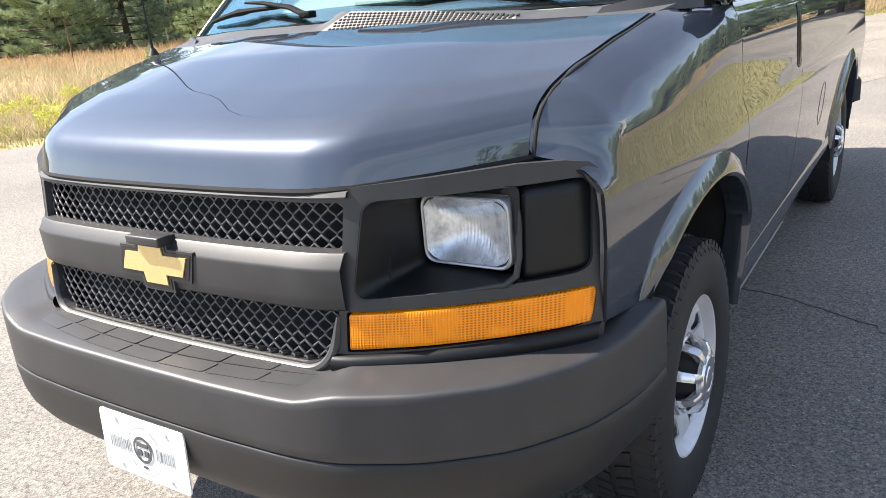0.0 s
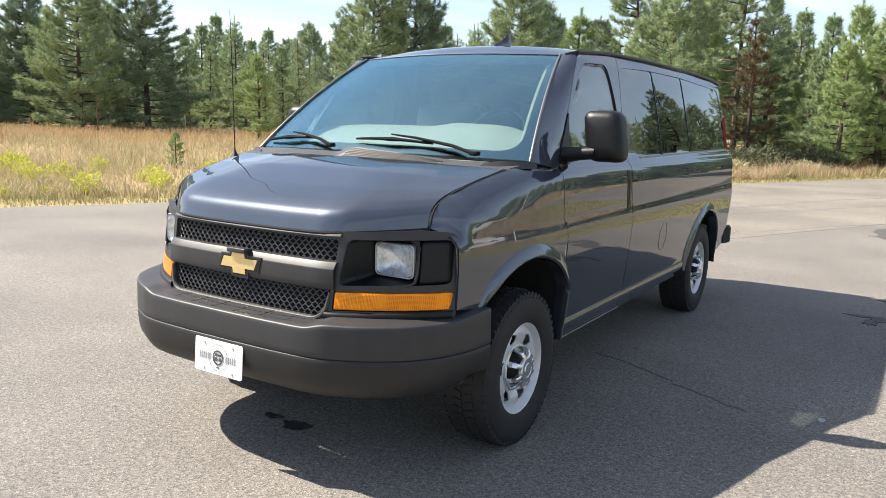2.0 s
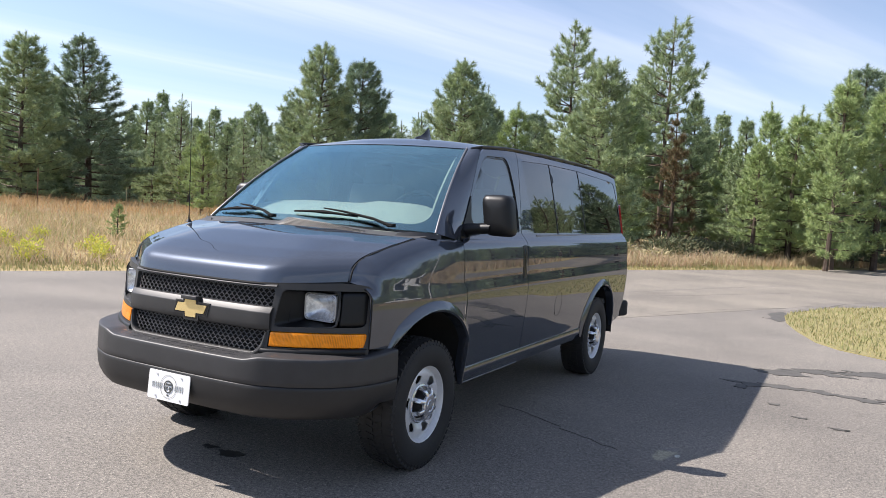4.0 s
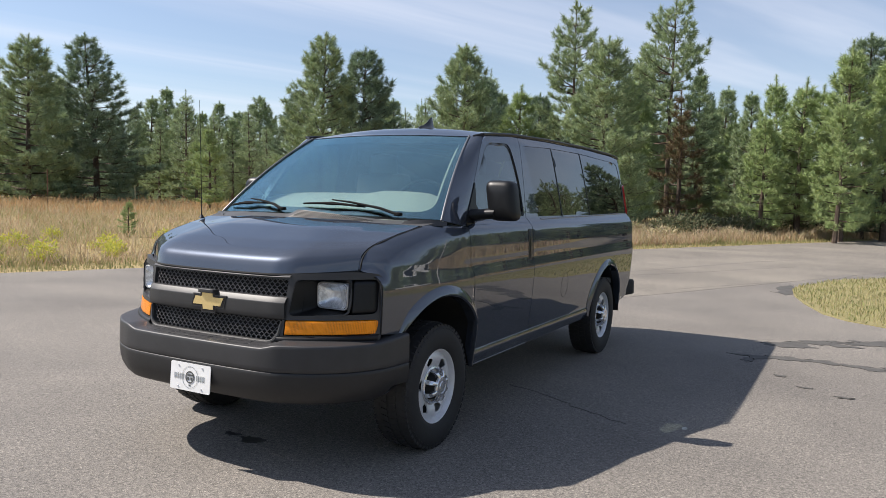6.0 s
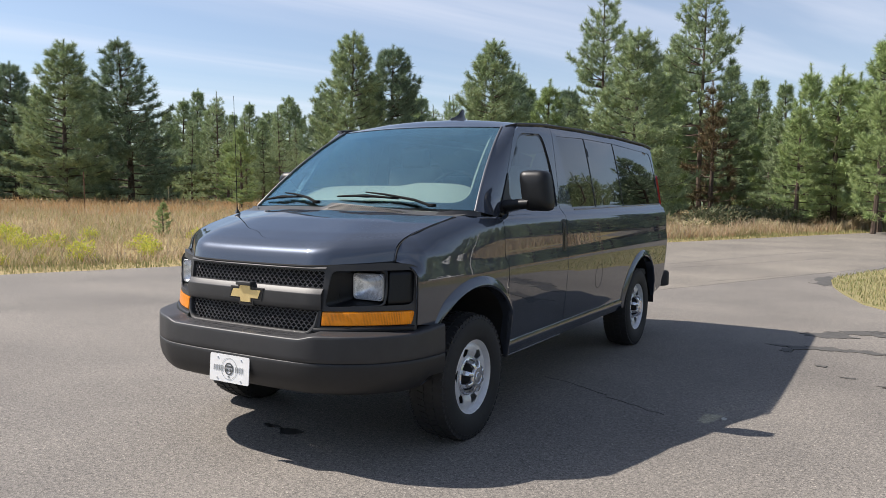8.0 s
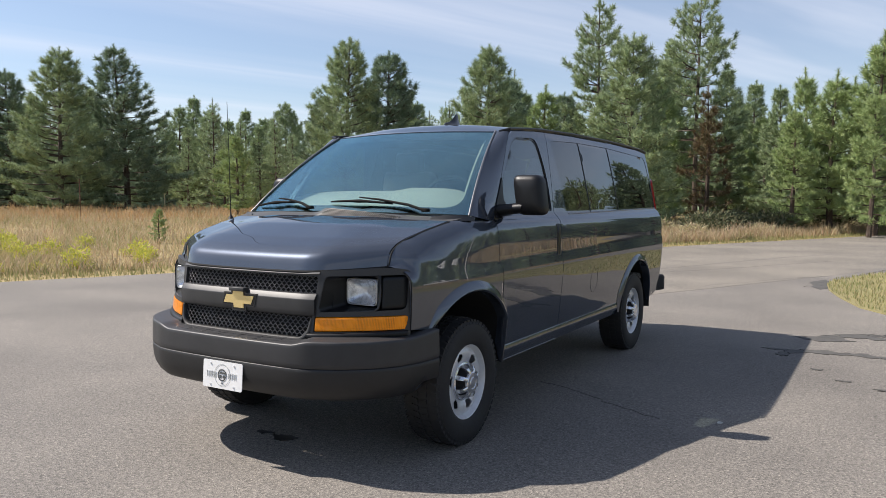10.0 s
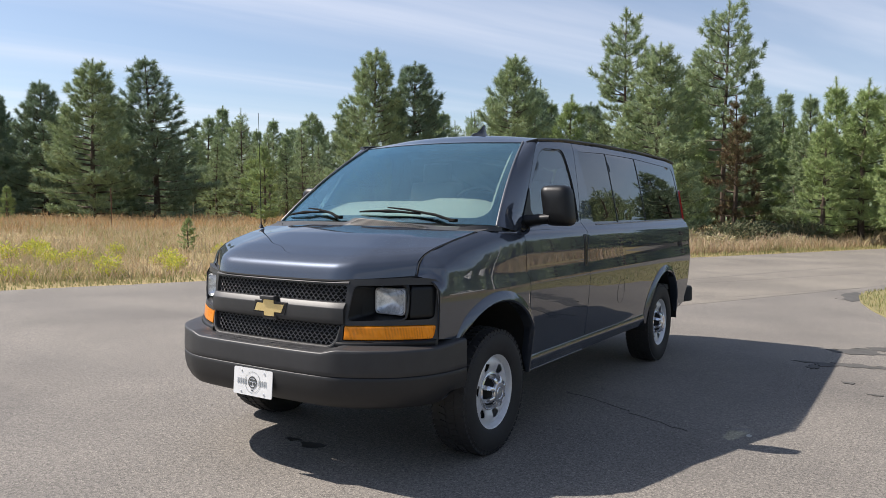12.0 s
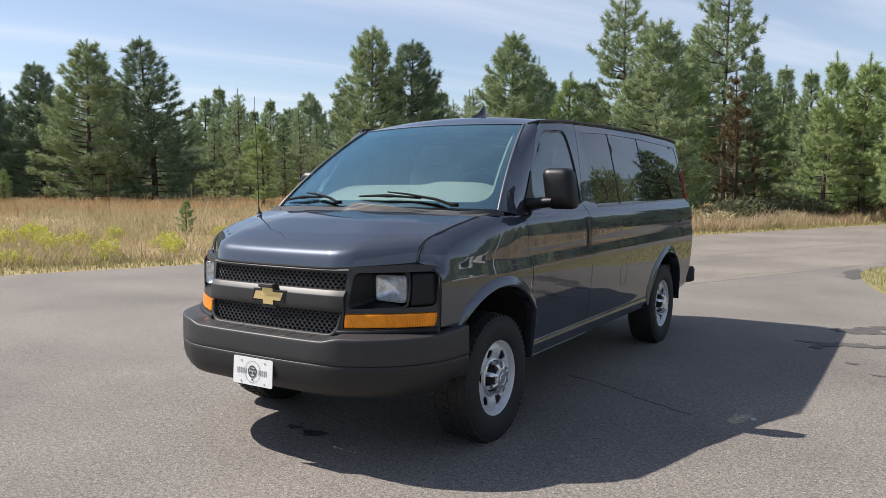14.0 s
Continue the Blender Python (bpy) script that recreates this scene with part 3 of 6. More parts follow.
# gold badge: a plain slanted cross on a dark plate
for w, h, a, b, mat, off, nm in ((0.134, 0.066, 0.056, 0.037, TRIM_GREY, 0.0255, "badge_plate"), (0.127, 0.059, 0.049, 0.031, GLOSS_BLACK, 0.0268, "badge_groove"), (0.113, 0.048, 0.040, 0.023, GOLD, 0.0295, "badge")):
    s = 0.018
    cross = [(-a - s * 0.3, b), (-w + s, b), (-w - s * 0.2, -b), (-a + 0.0, -b), (-a + s * 0.2, -h), (a, -h), (a, -b), (w - s, -b), (w + s * 0.2, b), (a, b), (a - s * 0.2, h), (-a, h)]
    bm = bmesh.new()
    f = bm.faces.new([bm.verts.new((x, float(nose(x)) + 0.011 - off, 0.930 + z)) for x, z in cross])
    ex = bmesh.ops.extrude_face_region(bm, geom=[f])["geom"]
    bmesh.ops.translate(bm, vec=(0, 0.03, 0), verts=[v for v in ex if isinstance(v, bmesh.types.BMVert)])
    bmesh.ops.recalc_face_normals(bm, faces=bm.faces)
    part(nm, bm, mat, van, "gold slanted cross badge" if mat is GOLD else "dark plate behind the badge", smooth=False)
bm = box(bmesh.new(), (0.0, -0.936, 0.988), (0.115, 0.04, 0.022), 0.004)
part("badge_mount", bm, TRIM_GREY, van)

for sx in (1, -1):
    # headlamp bay: walls from the opening back to the lamp
    mid = np.array([0.694, 0.992])
    lamp = rounded([(0.589, 0.910), (0.800, 0.910), (0.800, 1.074), (0.589, 1.074)], 0.02)
    # same number of points on both rings
    ring_a = fine(BAY_R, 1.0)
    ring_b = []
    ang = lambda p: math.atan2(p[1] - mid[1], p[0] - mid[0])
    lamp_f = fine(lamp, 0.004)
    lamp_a = np.array([ang(p) for p in lamp_f])
    for p in ring_a:
        ring_b.append(lamp_f[np.argmin(np.abs((lamp_a - ang(p) + math.pi) % (2 * math.pi) - math.pi))])
    edge = fascia(ring_a[:, 0], ring_a[:, 1])
    rows = [[(sx * p[0], p[1] - 0.001, p[2]) for p in edge],
            [(sx * (0.5 * p[0] + 0.5 * q[0]), (0.35 * p[1] - 0.65 * 0.700), 0.5 * p[2] + 0.5 * q[1]) for p, q in zip(edge, ring_b)],
            [(sx * q[0], -0.694, q[1]) for q in ring_b]]
    sheet("lamp_bay", rows, TRIM, van, "black plastic headlamp recess", closed=True)
    edge_path = [(0.662, 0.893), (0.722, 0.894), (0.787, 0.897), (0.805, 0.912), (0.809, 0.95), (0.808, 1.00), (0.807, 1.03), (0.805, 1.055)]
    tube("bay_edge", [(sx * x, float(nose(x)) + 0.15 * (z - 0.86) + 0.004, z) for x, z in edge_path], [0.002, 0.004, 0.006, 0.007, 0.007, 0.007, 0.006, 0.003], TRIM_GREY, van, "rounded edge of the headlamp recess", n=8)
    # sealed-beam headlamp
    lampc = tagged(new("headlamp"), "rectangular sealed-beam headlamp with ribbed clear glass")
    lampc.parent = van
    cx, cz, fy = 0.694 * sx, 0.993, -0.702

    def ring(w, h, y, r=0.03, n=6):
        return [(cx + x, y, cz + z) for x, z in rounded([(-w, -h), (w, -h), (w, h), (-w, h)], r, n)]
    sheet("bezel", [ring(0.1025, 0.0735, fy + 0.03), ring(0.1025, 0.0735, fy - 0.002), ring(0.100, 0.071, fy - 0.005), ring(0.097, 0.068, fy - 0.003), ring(0.096, 0.067, fy + 0.02)],
          BEZEL, lampc, "silver lamp rim", closed=True)
    sheet("lens", [ring(0.096, 0.067, fy - 0.003), ring(0.085, 0.056, fy - 0.011, 0.026), ring(0.05, 0.03, fy - 0.015, 0.014), [(cx, fy - 0.016, cz)] * len(ring(0.05, 0.03, 0, 0.014))],
          LENS, lampc, "ribbed clear glass", closed=True)
    rows = [[(cx + 0.096 * c * k ** 0.5 if k < 1 else cx + 0.096 * c, fy + 0.040 * (1 - k), cz + (0.067 * s * k ** 0.5 if k < 1 else 0.067 * s)) for c, s in
             [(max(-1, min(1, 1.25 * math.cos(q))), max(-1, min(1, 1.25 * math.sin(q)))) for q in np.linspace(0, 2 * math.pi, 33)[:-1]]] for k in (1, 0.8, 0.55, 0.3, 0.12, 0.0)]
    sheet("reflector", rows, REFLECTOR, lampc, "bright curved reflector", closed=True)



def moulding(name, corners, mat, sx, deep, high, soft, label, nx=36, nz=12):
    """A block that bulges from the nose between four corners, with rounded edges and corners."""
    (x0, z0), (x1, z1), (x2, z2), (x3, z3) = corners
    rows = []
    for i_ in range(nx + 1):
        u = i_ / nx
        row = []
        for j_ in range(nz + 1):
            v = j_ / nz
            x = (1 - v) * (x0 + (x1 - x0) * u) + v * (x3 + (x2 - x3) * u)
            z = (1 - v) * (z0 + (z1 - z0) * u) + v * (z3 + (z2 - z3) * u)
            wide, tall = abs(x1 - x0), abs(z3 - z0)
            ex, ez = min(u, 1 - u) * wide / soft, min(v, 1 - v) * tall / soft
            lift = (1 - (1 - min(1, ex)) ** 2.5) * (1 - (1 - min(1, ez)) ** 2.5)
            y = float(nose(x)) + 0.15 * (z - 0.86) + deep - (deep + high) * lift
            row.append((sx * x, y, z))
        rows.append(row)
    return sheet(name, rows, mat, van, label)


for sx in (1, -1):
    moulding("turn_signal", [(0.517, 0.785), (0.925, 0.793), (0.927, 0.871), (0.517, 0.865)], AMBER, sx, 0.012, 0.003, 0.008, "amber ribbed turn signal lamp", 60, 16)
    moulding("blank_cover", [(0.804, 0.893), (0.919, 0.903), (0.916, 1.089), (0.800, 1.088)], TRIM, sx, 0.030, -0.003, 0.030, "black plastic blanking cover beside the headlamp", 28, 30)

for sx in (1, -1):
    rows = []
    for x in np.linspace(0.49, 0.936, 26):
        y0, up = float(nose(x)) - 0.015, 0.012 * step01(x, 0.52, 0.92)
        rows.append([(sx * x, y0 + dy, z + up) for dy, z in ((0.02, 0.781), (-0.003, 0.779), (-0.012, 0.775), (-0.017, 0.768), (-0.018, 0.755), (-0.010, 0.740), (0.02, 0.735))])
    sheet("nose_ledge", rows, TRIM, van, "black ledge under the turn signal")

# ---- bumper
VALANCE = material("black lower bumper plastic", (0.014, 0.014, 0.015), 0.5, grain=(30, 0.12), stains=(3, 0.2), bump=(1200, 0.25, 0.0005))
line = bumper_line()
tang = np.gradient(line, axis=0)
tang /= np.linalg.norm(tang, axis=1, keepdims=True)
outw = np.stack([tang[:, 1], -tang[:, 0]], -1)
section = [(-0.17, 0.752), (-0.125, 0.748), (-0.05, 0.742), (-0.009, 0.7405), (-0.0025, 0.738), (0.0008, 0.733), (0.002, 0.720), (0.003, 0.69), (0.004, 0.640), (0.0035, 0.619), (0.0005, 0.6135), (-0.014, 0.6115), (-0.05, 0.612)]
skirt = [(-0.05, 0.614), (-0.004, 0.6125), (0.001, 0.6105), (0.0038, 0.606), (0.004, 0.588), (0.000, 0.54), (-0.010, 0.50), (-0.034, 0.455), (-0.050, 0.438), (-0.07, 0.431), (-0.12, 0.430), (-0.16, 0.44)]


def sweep(profile):
    rows = []
    for p, o in zip(line, outw):
        up = 0.020 * step01(abs(p[0]), 0.47, 0.58) - 0.004
        wrap = step01(p[1], -0.70, -0.405)
        row = []
        for d, z in profile:
            deep = d * (1 - 0.62 * wrap) if d < -0.05 else d
            lift = up if z > 0.7 else 0.0
            z2 = z + lift + (0.075 * wrap ** 2 if z < 0.5 else 0.02 * wrap if z > 0.7 else 0)
            row.append((p[0] + o[0] * deep, p[1] + o[1] * deep, z2))
        rows.append(row)
    return rows


bumper = sheet("front_bumper", sweep(section), BUMPER, van, "dark grey moulded plastic front bumper")
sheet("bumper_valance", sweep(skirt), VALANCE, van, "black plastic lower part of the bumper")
# tread pads on the step of the bumper
bend = lambda x: 0.055 * (x / 0.5) ** 2
rows = [[(x, y + bend(x), 0.7348 + (y + 1.03) * 0.09) for y in (-1.028, -1.0, -0.97, -0.945)] for x in np.linspace(-0.49, 0.49, 41)]
sheet("tread_groove", rows, DARK, bumper, "dark grooves between the tread pads")
for row, (ya, yb) in enumerate(((-1.032, -0.994), (-0.989, -0.941))):
    for i in range(7):
        w = 0.132 if row else 0.136
        xc = (i - 3) * (w + 0.005) + (0.012 if row else 0)
        bm = bmesh.new()
        pts = rounded([(xc - w / 2, ya), (xc + w / 2, ya), (xc + w / 2 + 0.012, yb), (xc - w / 2 + 0.012, yb)], 0.008, 3)
        low = [bm.verts.new((x, y + bend(x), 0.7340 + (y + 1.03) * 0.09)) for x, y in pts]
        hi_ = [bm.verts.new((x * 0.998 + xc * 0.002, y + bend(x), 0.7392 + (y + 1.03) * 0.09)) for x, y in pts]
        bm.faces.new(hi_)
        for a in range(len(pts)):
            b = (a + 1) % len(pts)
            bm.faces.new((low[a], low[b], hi_[b], hi_[a]))
        bmesh.ops.recalc_face_normals(bm, faces=bm.faces)
        part("tread_pad", bm, BUMPER, bumper, smooth=False)
for x, y in ((0.474, -0.915), (0.535, -0.870), (-0.474, -0.915), (-0.535, -0.870)):
    bm = bmesh.new()
    bmesh.ops.create_cone(bm, segments=12, radius1=0.007, radius2=0.005, depth=0.006, cap_ends=True, matrix=Matrix.Translation((x, y, 0.757)))
    part("push_pin", bm, DARK, bumper)

# ---- licence plate with bars for its print
plate = tagged(new("licence_plate"), "white front plate with grey print and a round emblem")
plate.parent = van
plate.matrix_local = pose(0.004, -1.069, 0.520, -4, 0, 0)
bm = bmesh.new()
out2 = rounded([(-0.152, -0.077), (0.152, -0.077), (0.152, 0.077), (-0.152, 0.077)], 0.012)
f = bm.faces.new([bm.verts.new((x, 0, z)) for x, z in out2])
ex = bmesh.ops.extrude_face_region(bm, geom=[f])["geom"]
bmesh.ops.translate(bm, vec=(0, 0.004, 0), verts=[v for v in ex if isinstance(v, bmesh.types.BMVert)])
bmesh.ops.recalc_face_normals(bm, faces=bm.faces)
part("plate_sheet", bm, PLATE, plate, smooth=False)


def disc(name, r0, r1, cx, cz, mat, y=-0.002):
    bm = bmesh.new()
    n = 40
    a = [[bm.verts.new((cx + r * math.cos(2 * math.pi * i / n), y, cz + r * math.sin(2 * math.pi * i / n))) for i in range(n)] for r in (r0, r1) if r > 0]
    if r0 > 0:
        for i in range(n):
            bm.faces.new((a[0][i], a[0][(i + 1) % n], a[1][(i + 1) % n], a[1][i]))
    else:
        bm.faces.new(a[0])
    return part(name, bm, mat, plate, smooth=False)


disc("print_ring", 0.058, 0.061, 0, 0, INK)
disc("print_emblem", 0.026, 0.034, 0, 0, INK_DARK, -0.0025)
for x, z, w, h in ((0, 0.012, 0.040, 0.010), (-0.012, -0.008, 0.014, 0.016), (0.012, -0.008, 0.014, 0.016), (0, -0.044, 0.014, 0.006)):
    part("print_mark", box(bmesh.new(), (x, -0.002, z), (w, 0.0015, h)), INK_DARK, plate, smooth=False)
for x0, n in ((-0.118, 6), (0.050, 5)):
    for i in range(n):
        bm = box(bmesh.new(), (x0 + i * 0.0135, -0.002, 0.0), (0.0034, 0.0015, 0.032))
        part("print_bar", bm, INK, plate, smooth=False)
for x in (-0.09, 0.09):
    for z in (-0.058, 0.058):
        bm = bmesh.new()
        bmesh.ops.create_cone(bm, segments=10, radius1=0.006, radius2=0.005, depth=0.004, cap_ends=True, matrix=pose(x, -0.002, z, 90))
        part("screw", bm, STEEL, plate)

# ---- sides
DOOR = [(0.363, 1.352), (0.363, 1.10), (0.402, 1.048), (0.409, 0.86), (0.422, 0.765), (0.440, 0.72), (0.447, 0.62), (0.449, 0.530), (1.424, 0.530), (1.430, 1.0), (1.432, 1.300), (1.452, 1.400),
        (1.53, 1.90), (1.550, 2.028), (1.40, 2.020), (1.10, 2.000), (0.95, 1.990), (0.86, 1.945), (0.80, 1.880), (0.62, 1.640), (0.48, 1.450), (0.40, 1.365)]
DOOR_GLASS = rounded([(0.500, 1.402), (1.425, 1.408), (1.418, 1.70), (1.338, 1.960), (0.925, 1.942), (0.655, 1.650)], [0.03, 0.03, 0.15, 0.08, 0.09, 0.05])
doors = panel("front_door", DOOR, side, LEFT_OUT, PAINT, van, holes=[DOOR_GLASS], step=0.034, mirror=True)
panes = panel("door_window", DOOR_GLASS, side, LEFT_OUT, D_GLASS, van, step=0.05, lift=-0.010, thick=0.004, mirror=True, label="clear glass of the front door")
ring_in = rounded([(0.523, 1.414), (1.411, 1.420), (1.404, 1.70), (1.326, 1.947), (0.930, 1.929), (0.668, 1.650)], [0.03, 0.03, 0.15, 0.075, 0.085, 0.05])
panel("window_seal", DOOR_GLASS, side, LEFT_OUT, GLOSS_BLACK, van, holes=[ring_in], step=0.03, lift=-0.006, thick=0.006, mirror=True, label="black rubber window seal")
REAR_WIN = rounded([(1.725, 1.384), (4.33, 1.405), (4.235, 1.945), (3.0, 1.985), (2.2, 1.983), (1.612, 1.962)], [0.02, 0.05, 0.08, 0.0, 0.0, 0.03])
REAR_ARCH = arch(WHEELBASE, 0.515, 9, 171, 30)
top_edge = [(y, float(rail_z(y)) - 0.012) for y in np.linspace(4.40, 1.556, 24)]
SIDE = [(1.432, 0.530), (2.90, 0.530)] + REAR_ARCH[::-1] + [(3.96, 0.455), (4.34, 0.520), (4.475, 0.545), (4.475, 1.95)] + top_edge + [(1.536, 1.90), (1.459, 1.400), (1.439, 1.300), (1.437, 1.0)]
panel("side_body", SIDE, side, LEFT_OUT, PAINT, van, holes=[REAR_WIN], step=0.042, mirror=True)
for a0, b0, a1, b1 in ((1.728, 1.615, 2.284, 2.244), (2.287, 2.247, 3.058, 3.008), (3.061, 3.011, 4.328, 4.234)):
    low = lambda y: 1.386 + (y - 1.725) * 0.0081
    glass_edge = [(a0, low(a0)), (a1, low(a1)), (b1, 1.981 if b1 < 4 else 1.943), (b0, 1.961 if b0 < 2 else 1.981)]
    r = [0.02, 0.0, 0.0, 0.03] if a0 < 2 else [0.0, 0.05, 0.08, 0.0] if a1 > 4 else 0.0
    panel("side_window", rounded(glass_edge, r), side, LEFT_OUT, P_GLASS, van, step=0.042, lift=-0.003, thick=0.005, mirror=True, label="dark privacy glass side window")
# chrome-grey line under the rear windows and the window dividers
for sx in (1, -1):
    pts = [side(y, z) for y, z in [(1.735, 1.381), (2.3, 1.385), (3.0, 1.391), (3.7, 1.397), (4.31, 1.402)]]
    for a, b in ((2.2855, 2.2455), (3.0595, 3.0095)):
        strip = [side(a + (b - a) * k / 12, low(a) + (1.980 - low(a)) * k / 12) for k in range(13)]
        tube("window_divider", [(sx * (p[0] - 0.003), p[1], p[2]) for p in strip], 0.0055, GLOSS_BLACK, van, "thin black joint between the side windows", n=8)
    tube("window_trim", [(sx * (p[0] + 0.002), p[1], p[2]) for p in pts], 0.0075, CHROME_EDGE, van, "dull grey strip under the side windows")
    pts = [side(y, float(rail_z(y)) - 0.004) for y in np.linspace(0.90, 4.36, 30)]
    pts = [(0.737, 0.865, 1.980)] + [(p[0] + 0.008, p[1], p[2] + 0.004) for p in pts]
    tube("drip_rail", [(sx * p[0], p[1], p[2]) for p in pts], 0.0105, TRIM, van, "black drip rail along the roof edge")
    # rocker
    rows = []
    for y in np.linspace(0.452, 2.915, 40):
        rows.append([(sx * x, y, z) for x, z in ((0.952, 0.540), (0.968, 0.532), (0.9725, 0.524), (0.9755, 0.500), (0.978, 0.472), (0.972, 0.462), (0.960, 0.425), (0.92, 0.420))])
    sheet("rocker_panel", rows, PAINT, van, "dark blue-grey sill below the doors")
    tube("sill_strip", [(sx * 0.966, y, 0.428) for y in np.linspace(0.46, 1.40, 8)], 0.004, CHROME_EDGE, van)
    # arch flares
    for cy, r, a0, a1 in ((0.0, 0.565, 4, 139), (WHEELBASE, 0.515, 6, 174)):
        rows = []
        for i in range(41):
            q = radians(a0 + (a1 - a0) * i / 40)
            fade = min(1.0, i / 4, (40 - i) / 4)
            row = []
            for dr, dx in ((0.060, -0.004), (0.054, 0.002), (0.034, 0.010), (0.013, 0.022), (0.004, 0.024), (-0.006, 0.016), (-0.008, -0.05)):
                rr = r + dr * (0.35 + 0.65 * fade)
                y = cy + rr * math.cos(q)
                if cy == 0.0:
                    y = min(y, 0.452 + dr * 0.2)
                z = HUB + rr * math.sin(q)
                row.append((sx * (float(side(y, max(z, 0.55))[0]) + dx * (0.4 + 0.6 * fade) + 0.002), y, z))
            rows.append(row)
        sheet("arch_flare", rows, PAINT, van, "painted flare round the wheel arch")
        # wheel well
        rows = []
        for i in range(25):
            q = radians((5 + 137 * i / 24) if cy == 0 else (-2 + 184 * i / 24))
            rows.append([(sx * x, min(cy + (r + 0.01) * math.cos(q), 0.46) if cy == 0 else cy + (r + 0.01) * math.cos(q), HUB + (r + 0.01) * math.sin(q)) for x in (0.982, 0.55)])
        rows = [r_ + [(sx * 0.55, cy, HUB)] for r_ in rows]
        sheet("wheel_well", rows, DARK, van, "black wheel arch liner")
    # fuel door on the driver's side only
    if sx == 1:
        ring_o = [(2.165 + 0.0846 * math.cos(q), 0.812 + 0.1046 * math.sin(q)) for q in np.linspace(0, 2 * math.pi, 37)[:-1]]
        ring_i = [(2.165 + 0.083 * math.cos(q), 0.812 + 0.103 * math.sin(q)) for q in np.linspace(0, 2 * math.pi, 37)[:-1]]
        panel("fuel_door_gap", ring_o, side, LEFT_OUT, DARK, van, holes=[ring_i], step=0.02, lift=0.0012, thick=0.002, label="thin gap round the fuel door")
    # door handle in its black recess
    panel("handle_recess", rounded([(1.338, 1.075), (1.408, 1.075), (1.412, 1.315), (1.342, 1.315)], 0.018), (lambda y, z: side(y, z)) if sx == 1 else (lambda y, z: side(y, z) * np.array([-1, 1, 1])),
          (sx, 0, 0), TRIM, van, step=0.03, lift=0.002, thick=0.004, label="black recess of the door handle")
    pts = [side(1.372, z) for z in np.linspace(1.085, 1.305, 9)]
    tube("door_handle", [(sx * (p[0] - 0.004), p[1], p[2]) for i, p in enumerate(pts)], [0.008, 0.011, 0.012, 0.012, 0.012, 0.012, 0.012, 0.011, 0.008], GLOSS_BLACK, van, "upright black door handle", n=10)
    # tail lamp
    panel("tail_lamp", rounded([(4.352, 1.39), (4.462, 1.39), (4.455, 1.74), (4.345, 1.70)], 0.02), (lambda y, z: side(y, z)) if sx == 1 else (lambda y, z: side(y, z) * np.array([-1, 1, 1])),
          (sx, 0.4, 0), RED, van, step=0.03, lift=0.014, thick=0.03, label="red tail lamp")

# ---- roof, pillars, windscreen
front = [(x, float(top_y(x)) + 0.004) for x in np.linspace(-SCREEN_TOP - 0.015, SCREEN_TOP + 0.015, 21)]
panel("roof", front + [(0.764, 1.0), (0.774, 1.6), (0.774, 3.6), (0.764, 4.2), (0.72, 4.42), (0.4, 4.46), (-0.4, 4.46), (-0.72, 4.42), (-0.764, 4.2), (-0.774, 3.6), (-0.774, 1.6), (-0.764, 1.0)],
      roof, UP, PAINT, van, step=0.06, thick=0.02, label="dark blue-grey metallic roof")
panel("windscreen", [(-0.985, 0.012), (0.985, 0.012), (0.985, 0.985), (-0.985, 0.985)], screen, (0, -1, 1), W_GLASS, van, step=0.06, thick=0.005, label="raked windscreen glass")
panel("shade_band", [(-0.975, 0.875), (0.975, 0.875), (0.975, 0.98), (-0.975, 0.98)], screen, (0, -1, 1), SHADE, van, step=0.05, lift=-0.0065, thick=0.001, label="blue tinted band along the windscreen's top")
band = rounded([(-0.93, 0.075), (0.93, 0.075), (0.935, 0.955), (-0.935, 0.955)], [0.14, 0.14, 0.05, 0.05])
panel("windscreen_border", [(-0.992, 0.0), (0.992, 0.0), (0.992, 0.992), (-0.992, 0.992)], screen, (0, -1, 1), GLOSS_BLACK, van, holes=[band], step=0.05, lift=-0.008, thick=0.004, label="black band round the windscreen")
